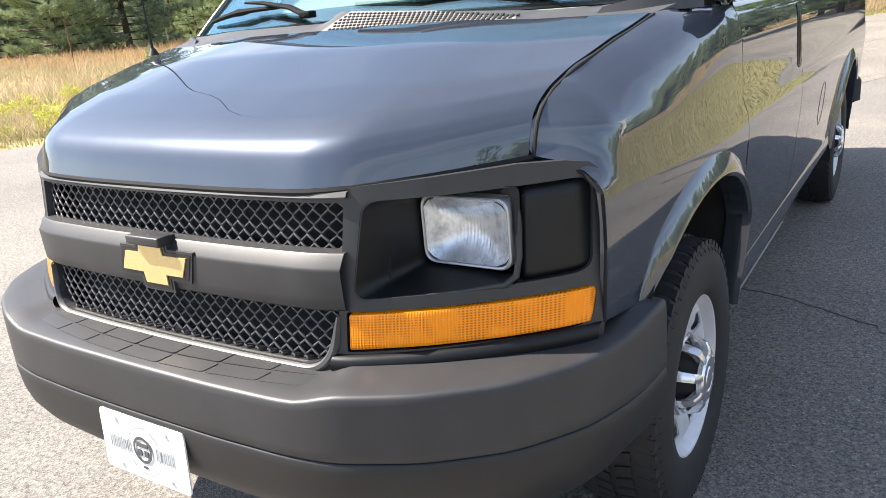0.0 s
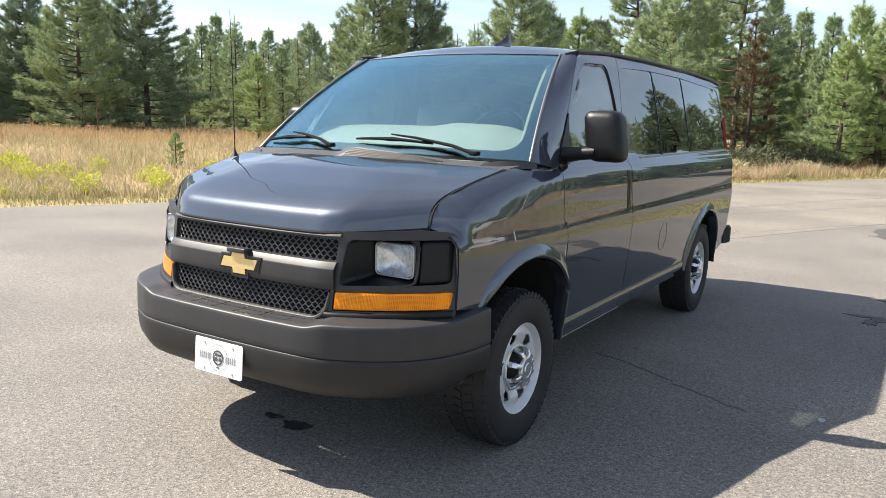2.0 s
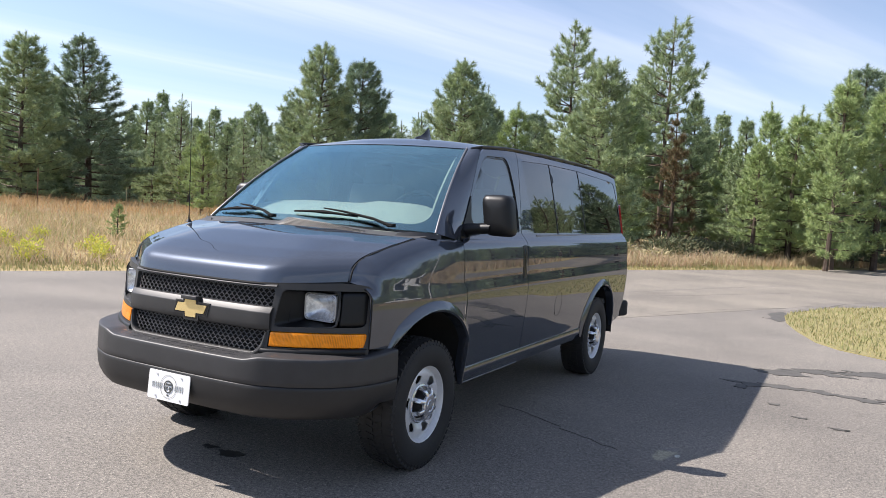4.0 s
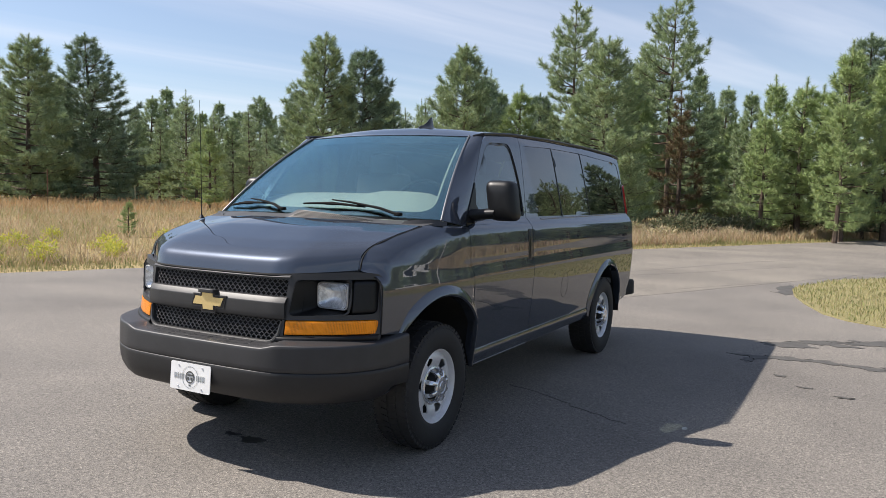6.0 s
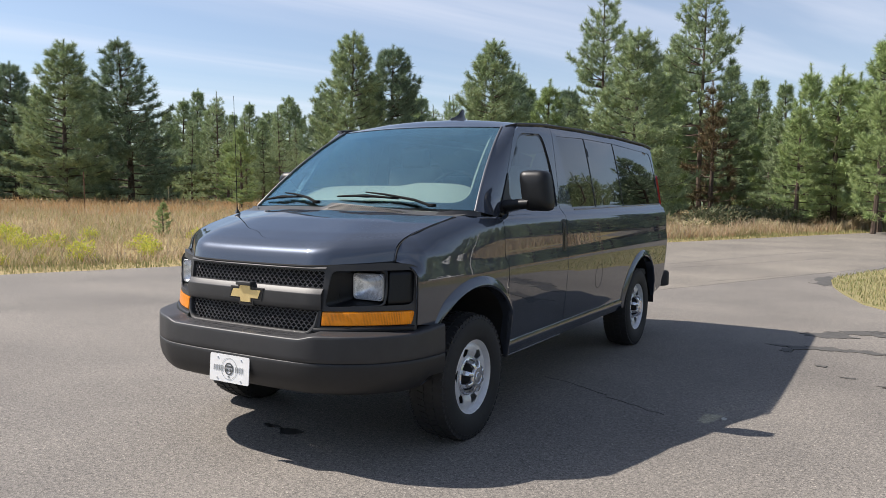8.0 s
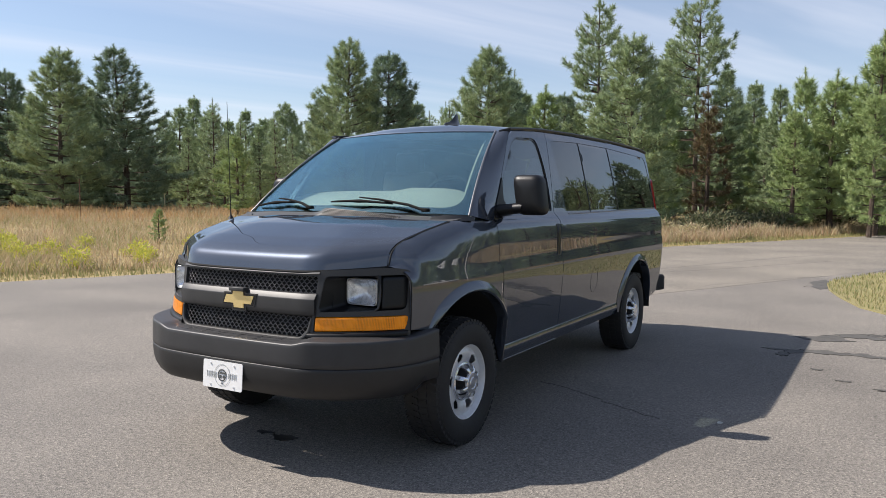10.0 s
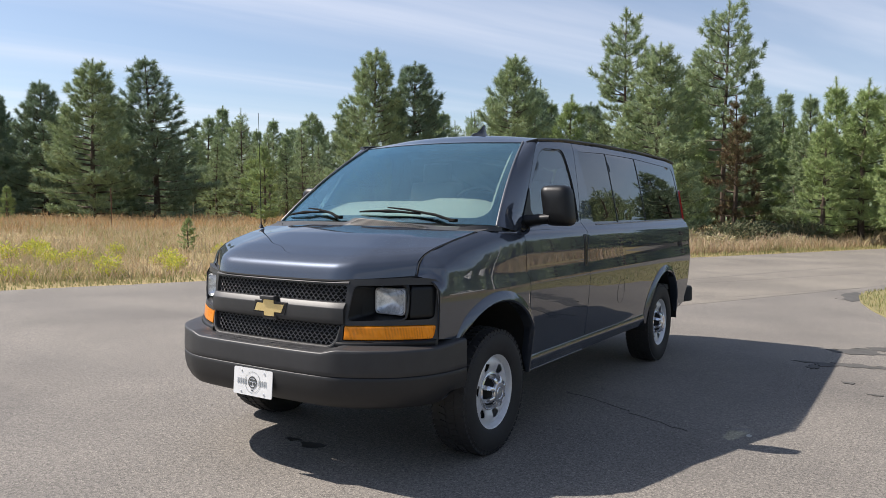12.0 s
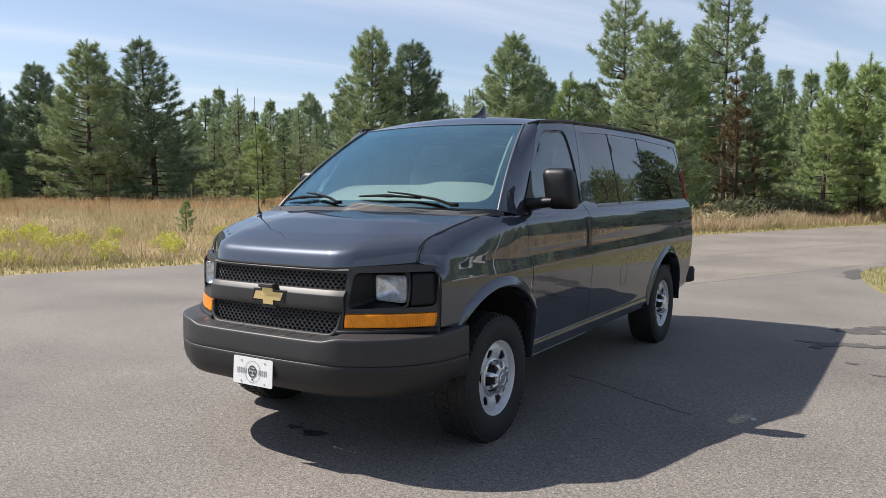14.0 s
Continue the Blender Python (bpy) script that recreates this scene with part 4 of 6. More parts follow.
for sx in (1, -1):
    pillar_in = [screen(np.array([0.992]), np.array([v]))[0] for v in np.linspace(0, 1, 13)]
    door_side = [(0.300, 1.360), (0.350, 1.362), (0.405, 1.372), (0.450, 1.415), (0.500, 1.484), (0.555, 1.558), (0.610, 1.634), (0.665, 1.706), (0.720, 1.780), (0.775, 1.852), (0.825, 1.915), (0.875, 1.962), (0.910, 1.990)]
    outer = [side(y, z) for y, z in door_side]
    rows = []
    for a, b in zip(pillar_in, outer):
        m = a * 0.45 + b * 0.55 + np.array([0.010, -0.010, 0.004])
        rows.append([(sx * p[0], p[1], p[2]) for p in (a - np.array([0.0, 0, 0.012]), a, a * 0.75 + m * 0.25 + np.array([0.004, -0.004, 0.004]), m, b * 0.6 + m * 0.4 + np.array([0.004, -0.003, 0.001]), b, b - np.array([0.02, 0, 0]))])
    sheet("windscreen_pillar", rows, PAINT, van, "dark blue-grey windscreen pillar")
    tube("pillar_trim", [(sx * (p[0] + 0.002), p[1] - 0.006, p[2] + 0.004) for p in pillar_in], 0.0065, CHROME_EDGE, van, "dull grey strip beside the windscreen")
    # black sail at the foot of the door window, and the mirror
    panel("mirror_sail", rounded([(0.372, 1.364), (0.71, 1.384), (0.670, 1.410), (0.600, 1.500), (0.628, 1.650), (0.555, 1.556), (0.466, 1.442)], 0.008), (lambda y, z: side(y, z)) if sx == 1 else (lambda y, z: side(y, z) * np.array([-1, 1, 1])),
          (sx, 0, 0), TRIM, van, step=0.03, lift=0.006, thick=0.014, label="black plastic mirror base")
    mirror = tagged(new("side_mirror"), "large black plastic door mirror")
    mirror.parent = van
    mx = 1.127 if sx == 1 else 1.01
    rows = []
    for i, (y, gx, gz) in enumerate(((0.486, 0.030, 0.045), (0.492, 0.072, 0.095), (0.504, 0.092, 0.120), (0.524, 0.101, 0.130), (0.556, 0.104, 0.133), (0.584, 0.104, 0.132), (0.588, 0.100, 0.128))):
        ring_ = rounded([(-gx, -gz), (gx, -gz), (gx, gz), (-gx, gz)], min(gx, gz) * 0.55, 6)
        rows.append([(sx * (mx + x - 0.018 * (z / 0.13)), y + 0.03 * abs(x) , 1.528 + z) for x, z in ring_])
    sheet("mirror_housing", rows, TRIM, mirror, "rounded black mirror housing", closed=True, caps=True)
    rows = [[(sx * (mx + x - 0.018 * (z / 0.13)), 0.590 + 0.03 * abs(x), 1.528 + z) for x, z in rounded([(-gx, -gz), (gx, -gz), (gx, gz), (-gx, gz)], 0.05, 6)] for gx, gz in ((0.09, 0.118), (0.001, 0.001))]
    sheet("mirror_glass", rows, CHROME, mirror, "mirror glass", closed=True)
    rows = []
    for x, r1, r2, z in ((0.907, 0.060, 0.042, 1.425), (0.952, 0.055, 0.040, 1.428), (0.992, 0.046, 0.036, 1.434), (1.042, 0.046, 0.036, 1.440), (1.092, 0.044, 0.034, 1.444)):
        rows.append([(sx * x, 0.525 + r1 * math.cos(q), z + r2 * math.sin(q)) for q in np.linspace(0, 2 * math.pi, 17)[:-1]])
    sheet("mirror_arm", rows, TRIM, mirror, closed=True, caps=True)

COWL = material("grey weathered cowl plastic", (0.055, 0.055, 0.056), 0.55, grain=(40, 0.12), stains=(6, 0.15))
VENT = material("pale weathered air grille", (0.25, 0.235, 0.21), 0.6, grain=(40, 0.12), stains=(6, 0.15))
# ---- cowl, wipers, antennas
def cowl(u, v):
    u, v = np.asarray(u, float), np.asarray(v, float)
    au = np.abs(u)
    a = np.stack([u * 0.882, -0.188 + 0.108 * au ** 2.2, 1.380 - 0.014 * au ** 2.5], -1)
    crest = np.where(u > -0.07, 1.438 - 0.046 * np.clip((u + 0.07) / 0.70, 0, 1), 1.438 - 0.030 * step01(-u, 0.07, 0.16) - 0.010 * step01(-u, 0.6, 1.0))
    b = np.stack([u * 0.922, -0.078 + 0.160 * au ** 2.2, crest], -1)
    return a + (b - a) * v[..., None]


panel("cowl", [(-1, 0.02), (1, 0.02), (1, 1.0), (-1, 1.0)], cowl, UP, COWL, van, step=0.03, thick=0.02, label="grey plastic cowl below the windscreen")
panel("air_grille", [(-0.085, 0.06), (0.62, 0.06), (0.60, 0.28), (0.42, 0.66), (0.28, 0.97), (-0.03, 0.97)], cowl, UP, VENT, van, step=0.03, lift=0.003, thick=0.006, label="pale slotted air grille below the windscreen")
bm = bmesh.new()
for i in range(46):
    for j in range(6):
        u = -0.08 + i * 0.0165 + (0.008 if j % 2 else 0)
        v = 0.12 + j * 0.14
        if u > 0.60 or v > 0.93 or u < -0.068 + 0.05 * v or v > 1.02 - 0.75 * max(0.0, u - 0.25) * 2.2:
            continue
        p = cowl(np.array([u]), np.array([v]))[0]
        bmesh.ops.create_cone(bm, segments=6, radius1=0.0052, radius2=0.0052, depth=0.004, cap_ends=True, matrix=pose(p[0], p[1], p[2] + 0.004, 22))
tagged(part("air_hole_field", bm, BLACK_HOLE, van, "rows of small dark air holes", smooth=False), kind="stuff")
for sx in (1, -1):
    rows = [[(sx * x, y, z) for x, y, z in ((0.742, -0.085, 1.376), (0.822, -0.055, 1.372), (0.922, 0.02, 1.368), (0.952, 0.11, 1.366))],
            [(sx * x, y, z) for x, y, z in ((0.752, -0.070, 1.390), (0.822, -0.035, 1.402), (0.912, 0.04, 1.400), (0.947, 0.12, 1.390))],
            [(sx * x, y, z) for x, y, z in ((0.782, -0.030, 1.388), (0.842, 0.0, 1.398), (0.907, 0.06, 1.398), (0.937, 0.13, 1.388))]]
    sheet("cowl_corner", rows, TRIM_GREY, van, "raised grey corner of the cowl")


WIPER = material("matt black wiper rubber", (0.006, 0.006, 0.006), 0.75, spec=0.12, stains=(9, 0.2))


def wiper(pivot, tip, mid):
    """A wiper: arm from its pivot to the blade's middle, and the blade along the foot of the glass."""
    w = tagged(new("wiper"), "black windscreen wiper")
    w.parent = van
    on = lambda u, v, h: screen(np.array([u]), np.array([v]))[0] + np.array([0, -0.6, 0.8]) * h
    p, m = on(*pivot, 0.012), on(*mid, 0.036)
    tube("wiper_arm", [p + np.array([0.02, -0.02, 0.008]), p + (m - p) * 0.25 + np.array([0, 0, 0.022]), p + (m - p) * 0.7 + np.array([0, 0, 0.014]), m], [0.013, 0.013, 0.010, 0.006], WIPER, w, n=8, flat=0.7)
    a, b = tip
    tube("wiper_blade", [on(a[0] + (b[0] - a[0]) * i / 8, a[1] + (b[1] - a[1]) * i / 8, 0.014 + 0.012 * math.sin(math.pi * i / 8)) for i in range(9)], [0.006, 0.008, 0.009, 0.010, 0.014, 0.010, 0.009, 0.008, 0.006], WIPER, w, n=6)
    bm = box(bmesh.new(), tuple(p + np.array([0.012, -0.012, 0.012])), (0.05, 0.035, 0.022), 0.006)
    part("wiper_pivot", bm, WIPER, w)


wiper((0.70, 0.010), ((-0.10, 0.085), (0.44, 0.075)), (0.16, 0.105))
wiper((-0.26, 0.015), ((-0.93, 0.055), (-0.46, 0.080)), (-0.68, 0.10))
tube("mast_antenna", [(-0.835, -0.193, 1.362), (-0.836, -0.193, 1.41), (-0.844, -0.192, 1.75), (-0.860, -0.190, 2.17)], [0.007, 0.0035, 0.0025, 0.0018], TRIM, van, "thin black whip antenna", n=6)
bm = bmesh.new()
bmesh.ops.create_cone(bm, segments=14, radius1=0.022, radius2=0.008, depth=0.024, cap_ends=True, matrix=Matrix.Translation((-0.835, -0.193, 1.366)))
part("antenna_foot", bm, TRIM, van)
rows = []
for y, h, w in ((1.125, 0.0, 0.020), (1.15, 0.020, 0.044), (1.21, 0.028, 0.052), (1.26, 0.046, 0.046), (1.30, 0.072, 0.030), (1.335, 0.080, 0.020), (1.365, 0.0, 0.020)):
    base = float(roof(0.125, y)[2]) - 0.006
    rows.append([(0.125 + c * w, y, base + s * max(h * 1.25, 0.002)) for c, s in ((-1, 0), (-0.95, 0.15), (-0.45, 0.45), (-0.22, 0.8), (0, 1), (0.22, 0.8), (0.45, 0.45), (0.95, 0.15), (1, 0))])
sheet("roof_antenna", rows, GLOSS_BLACK, van, "black shark-fin roof antenna", closed=True, caps=True)

# ---- rear end, closed plainly
rows = [[(x, 4.476 + 0.02 * (1 - (x / 0.85) ** 2), z) for x in np.linspace(-w_, w_, 9)] for z, w_ in ((0.45, 0.82), (0.9, 0.84), (1.35, 0.82), (1.75, 0.72), (1.98, 0.64), (2.045, 0.62))]
sheet("rear_panel", rows, PAINT, van, "plain dark blue-grey back of the van")
rows = []
for i, (x, y) in enumerate([(0.977, 4.29), (1.007, 4.40), (0.997, 4.52), (0.92, 4.60), (0.6, 4.63), (0, 4.64), (-0.6, 4.63), (-0.92, 4.60), (-0.997, 4.52), (-1.007, 4.40), (-0.977, 4.29)]):
    inx, iny = (-x / abs(x) if x else 0) * 0.06, -0.06 if abs(x) < 0.95 else 0
    rows.append([(x, y, 0.50), (x, y, 0.63), (x + inx * 0.3, y + iny * 0.3, 0.655), (x + inx, y + iny, 0.655), (x + inx, y + iny, 0.49)])
sheet("rear_bumper", rows, DARK, van, "black rear bumper", closed=True, caps=True)

# ---- underside and cabin
bm = box(bmesh.new(), (0, 1.86, 0.56), (1.10, 4.9, 0.30), 0.02)
part("chassis", bm, DARK, van, "dark underside")
bm = box(bmesh.new(), (0, -0.55, 0.65), (0.95, 0.42, 0.36), 0.03)
part("radiator_block", bm, DARK, van)
bm = box(bmesh.new(), (0, 0.0, 0.40), (1.45, 0.12, 0.12), 0.03)
part("front_axle", bm, DARK, van)
bm = box(bmesh.new(), (0, 3.43, 0.40), (1.45, 0.12, 0.12), 0.03)
part("rear_axle", bm, DARK, van)
bm = box(bmesh.new(), (0, 2.45, 0.70), (1.84, 3.95, 0.06), 0.01)
part("cabin_floor", bm, SEAT, van)
dash_rows = []
for x in np.linspace(-0.86, 0.86, 25):
    hump = 0.022 * (1 - step01(abs(x - 0.38), 0.16, 0.30))
    fade = 0.05 * (abs(x) / 0.86) ** 4
    yb = 0.18 * (abs(x) / 0.86) ** 2.2
    dash_rows.append([(x, y, z) for y, z in ((-0.045 + yb, 1.376), (0.05 + yb, 1.388), (0.20 + yb * 0.6, 1.455 - fade), (0.38 + yb * 0.3, 1.520 + hump * 0.5 - fade), (0.52, 1.556 + hump - fade), (0.57, 1.552 + hump - fade), (0.60, 1.51 - fade), (0.62, 1.0))])
sheet("dashboard", dash_rows, DASH, van, "light grey-green dashboard top")
n = 28
ctr, tilt = Vector((0.40, 0.68, 1.50)), Matrix.Rotation(radians(-35), 3, "X")
ringrows = [[ctr + tilt @ Vector(((0.195 + 0.014 * math.cos(b)) * math.cos(a), 0.014 * math.sin(b), (0.195 + 0.014 * math.cos(b)) * math.sin(a))) for b in np.linspace(0, 2 * math.pi, 9)[:-1]] for a in np.linspace(0, 2 * math.pi, n + 1)[:-1]]
sheet("steering_wheel", ringrows, TRIM, van, "black steering wheel rim", closed=True, around=True)
for x in (0.42, -0.42):
    s = tagged(new("front_seat"), "grey cloth front seat")
    s.parent = van
    part("seat", box(bmesh.new(), (x, 1.12, 1.02), (0.52, 0.50, 0.18), 0.05), SEAT, s)
    part("backrest", box(bmesh.new(), (x, 1.42, 1.40), (0.50, 0.14, 0.66), 0.05, Matrix.Rotation(radians(-12), 4, "X")), SEAT, s)
    part("headrest", box(bmesh.new(), (x, 1.47, 1.80), (0.26, 0.10, 0.18), 0.04), SEAT, s)
for y in (2.35, 3.15, 3.95):
    s = tagged(new("bench_seat"), "grey cloth bench seat")
    s.parent = van
    part("seat", box(bmesh.new(), (0, y - 0.25, 1.02), (1.40, 0.50, 0.16), 0.05), SEAT, s)
    part("backrest", box(bmesh.new(), (0, y, 1.36), (1.40, 0.14, 0.62), 0.05), SEAT, s)
rows = [[(x, y, float(roof(x, y)[2]) - 0.045) for x in np.linspace(-0.70, 0.70, 11)] for y in np.linspace(0.92, 4.40, 12)]
sheet("headliner", rows, CABIN, van, "pale cabin ceiling lining")
for sx in (1,):
    pin = [screen(np.array([0.93]), np.array([v]))[0] for v in np.linspace(0.06, 0.97, 9)]
    sheet("pillar_lining", [[(sx * (p[0] + dx), p[1] + dy, p[2] - 0.02) for dx, dy in ((-0.035, 0.035), (-0.020, 0.02), (0.035, 0.05))] for p in pin], DASH, van, "pale lining of the windscreen pillar")

# ---- wheels
def wheel(x, y, sx):
    w = tagged(new("wheel"), "silver steel wheel with a ribbed centre cap and a black all-terrain tyre")
    w.parent = van
    w.matrix_local = pose(x, y, HUB)
    R, half = 0.388, 0.122
    prof = [(0.220, -half * 0.80), (0.232, -half * 0.92), (0.26, -half * 1.0), (0.315, -half * 1.05), (0.350, -half * 0.98), (0.372, -half * 0.90), (0.384, -half * 0.78), (0.387, -half * 0.4), (0.387, half * 0.4), (0.384, half * 0.78),
            (0.372, half * 0.90), (0.350, half * 0.98), (0.315, half * 1.05), (0.26, half * 1.0), (0.232, half * 0.92), (0.220, half * 0.80)]
    rows = [[(sx * a, r * math.cos(q), r * math.sin(q)) for r, a in prof] for q in np.linspace(0, 2 * math.pi, 73)[:-1]]
    tyre = sheet("tyre", rows, RUBBER, w, "black all-terrain tyre", around=True)
    # tread lugs: three rows and shoulder blocks
    verts, faces = [], []
    N = 56
    for i in range(N):
        for lane, (a0, a1, r0, shift) in enumerate(((-0.112, -0.062, 0.381, 0.0), (-0.052, -0.008, 0.387, 0.5), (0.008, 0.052, 0.387, 0.0), (0.062, 0.112, 0.381, 0.5))):
            q0 = 2 * math.pi * (i + shift) / N
            q1 = q0 + 2 * math.pi * 0.66 / N
            skew = 0.03 if lane % 2 else -0.03
            b = len(verts)
            for r in (r0 - 0.012, r0 + 0.006):
                for a, q in ((a0, q0), (a1, q0 + skew), (a1, q1 + skew), (a0, q1)):
                    rr = r - (0.004 if abs(a) > 0.1 else 0)
                    verts.append((sx * a, rr * math.cos(q), rr * math.sin(q)))
            faces += [tuple(b + k for k in f) for f in ((4, 5, 6, 7), (0, 1, 5, 4), (1, 2, 6, 5), (2, 3, 7, 6), (3, 0, 4, 7))]
        # lugs that run over the shoulder
        q0 = 2 * math.pi * (i + 0.5) / N
        q1 = q0 + 2 * math.pi * 0.5 / N
        for sgn in (1, -1):
            b = len(verts)
            for r, a in ((0.380, 0.098), (0.352, 0.118)):
                for dr in (-0.010, 0.004):
                    for q in (q0, q1):
                        verts.append((sx * sgn * (a + dr * 0.6), (r + dr) * math.cos(q), (r + dr) * math.sin(q)))
            faces += [tuple(b + k for k in f) for f in ((2, 3, 7, 6), (0, 2, 6, 4), (1, 5, 7, 3), (4, 6, 7, 5))]
    tread = mesh_object("tread", verts, faces, RUBBER, tyre, smooth=False)
    bm = bmesh.new()
    bm.from_mesh(tread.data)
    bmesh.ops.recalc_face_normals(bm, faces=bm.faces)
    bm.to_mesh(tread.data)
    bm.free()
    tagged(tread, kind="stuff")
    # rim: flange and well
    prof = [(0.222, 0.080), (0.236, 0.094), (0.239, 0.104), (0.234, 0.110), (0.224, 0.106), (0.216, 0.092), (0.208, 0.070), (0.204, 0.03), (0.205, -0.08)]
    rows = [[(sx * a, r * math.cos(q), r * math.sin(q)) for r, a in prof] for q in np.linspace(0, 2 * math.pi, 73)[:-1]]
    rim = sheet("rim", rows, STEEL, w, "silver painted steel rim", around=True)
    # dished disc with eight hand holes
    depth = soft_table([(0.0, 0.070), (0.09, 0.070), (0.115, 0.066), (0.15, 0.084), (0.185, 0.086), (0.202, 0.076), (0.225, 0.070)], 0.007)
    surf = lambda p, q: np.stack([sx * depth(np.hypot(p, q)), np.asarray(p), np.asarray(q)], -1)
    holes = []
    for i in range(6):
        c = 2 * math.pi * (i + 0.83) / 6
        pts = rounded([(0.130, -0.15), (0.130, 0.15), (0.170, 0.23), (0.190, 0.0), (0.170, -0.23)], 0.022, 4)
        holes.append([(r * math.cos(c + a), r * math.sin(c + a)) for r, a in pts])
    circle = [(0.212 * math.cos(q), 0.212 * math.sin(q)) for q in np.linspace(0, 2 * math.pi, 61)[:-1]]
    panel("wheel_disc", circle, surf, (sx, 0, 0), STEEL, w, holes=holes, step=0.012, thick=0.006)
    # flat black disc paints the shade behind the hand holes
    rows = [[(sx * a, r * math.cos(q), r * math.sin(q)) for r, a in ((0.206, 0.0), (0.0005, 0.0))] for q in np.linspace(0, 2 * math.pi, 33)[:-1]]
    sheet("hole_shade_disc", rows, BLACK_HOLE, w, around=True)
    # centre cap: a round face on eight ribs; a black cone paints the shade between
    prof = [(0.118, 0.050), (0.118, 0.060), (0.106, 0.064), (0.100, 0.058)]
    rows = [[(sx * (a + 0.018), r * math.cos(q), r * math.sin(q)) for r, a in prof] for q in np.linspace(0, 2 * math.pi, 49)[:-1]]
    cap = sheet("hub_cap", rows, CAP, w, "bright ribbed centre cap", around=True)
    rows = [[(sx * (a + 0.018), r * math.cos(q), r * math.sin(q)) for r, a in ((0.090, 0.050), (0.078, 0.085), (0.060, 0.108))] for q in np.linspace(0, 2 * math.pi, 33)[:-1]]
    sheet("cap_hollow", rows, BLACK_HOLE, cap, "black skin for the shade between the ribs", around=True)
    for i in range(8):
        c = 2 * math.pi * (i + 0.5) / 8
        ring_ = []
        for r, a, wd in ((0.112, 0.056, 0.030), (0.108, 0.084, 0.027), (0.098, 0.108, 0.025), (0.078, 0.119, 0.024), (0.050, 0.121, 0.022)):
            ring_.append([(sx * (a + da + 0.018), r * math.cos(c) - s_ * math.sin(c), r * math.sin(c) + s_ * math.cos(c)) for s_, da in ((-wd / 2, -0.022), (-wd / 2, 0), (-wd / 4, 0.004), (wd / 4, 0.004), (wd / 2, 0), (wd / 2, -0.022))])
        sheet("cap_rib", ring_, CAP, cap, closed=True, caps=True)
    rows = [[(sx * (a + 0.018), r * math.cos(q), r * math.sin(q)) for r, a in ((0.066, 0.108), (0.066, 0.120), (0.060, 0.126), (0.040, 0.127), (0.037, 0.124), (0.034, 0.124), (0.030, 0.128), (0.0005, 0.129))] for q in np.linspace(0, 2 * math.pi, 33)[:-1]]
    sheet("cap_centre", rows, CAP, cap, around=True)
    return w


for x, y in ((0.864, 0.0), (-0.864, 0.0), (0.854, WHEELBASE), (-0.854, WHEELBASE)):
    wheel(x, y, 1 if x > 0 else -1)


# ---------------------------------------------------------------- ground, lot, verge
EDGE_DIR = Vector((1, 2.235)).normalized()               # the lot's straight edge
EDGE_N = Vector((-EDGE_DIR.y, EDGE_DIR.x))               # towards the field
EDGE_0 = Vector((-10.165, 3.37))


def off_edge(x, y):
    """Metres beyond the lot's edge, into the field."""
    return (x - EDGE_0.x) * EDGE_N.x + (y - EDGE_0.y) * EDGE_N.y


def ground_z(x, y):
    d = off_edge(x, y)
    left = max(0.0, min(1.0, 1.0 - (y + x * 0.3 - 15) / 25.0))
    rise = 0.55 * max(0.0, min(1.0, d / 22.0)) * left
    return -0.022 + rise + (0.05 * noise.noise((x * 0.15, y * 0.15, 0)) * min(1, max(0, (d - 0.4) / 4)))


def mottled(name, stops, scales, rough=0.95, bump=None):
    """Ground colours mixed by noise of two sizes."""
    m = bpy.data.materials.new(name)
    m.use_nodes = True
    t = m.node_tree
    p = t.nodes["Principled BSDF"]
    p.inputs["Roughness"].default_value = rough
    co = t.nodes.new("ShaderNodeTexCoord")
    a = node(t, "ShaderNodeTexNoise", Scale=scales[0], Detail=6.0, Roughness=0.6)
    b = node(t, "ShaderNodeTexNoise", Scale=scales[1], Detail=3.0, Roughness=0.7)
    mix = node(t, "ShaderNodeMath", op="MULTIPLY_ADD")
    mix.inputs[1].default_value = 0.5
    half = node(t, "ShaderNodeMath", op="MULTIPLY")
    half.inputs[1].default_value = 0.5
    r = ramp(t, stops)
    for n in (a, b):
        t.links.new(co.outputs["Object"], n.inputs["Vector"])
    t.links.new(b.outputs["Fac"], half.inputs[0])
    t.links.new(a.outputs["Fac"], mix.inputs[0])
    t.links.new(half.outputs[0], mix.inputs[2])
    t.links.new(mix.outputs[0], r.inputs["Fac"])
    t.links.new(r.outputs["Color"], p.inputs["Base Color"])
    if bump:
        n = node(t, "ShaderNodeTexNoise", Scale=bump[0], Detail=3.0)
        bp = node(t, "ShaderNodeBump", Strength=bump[1], Distance=bump[2])
        t.links.new(co.outputs["Object"], n.inputs["Vector"])
        t.links.new(n.outputs["Fac"], bp.inputs["Height"])
        t.links.new(bp.outputs[0], p.inputs["Normal"])
    return m


FIELD = mottled("dry field soil and thatch", [(0.35, (0.16, 0.13, 0.05)), (0.5, (0.34, 0.26, 0.12)), (0.65, (0.24, 0.21, 0.07))], (0.35, 9.0), bump=(6, 0.8, 0.08))


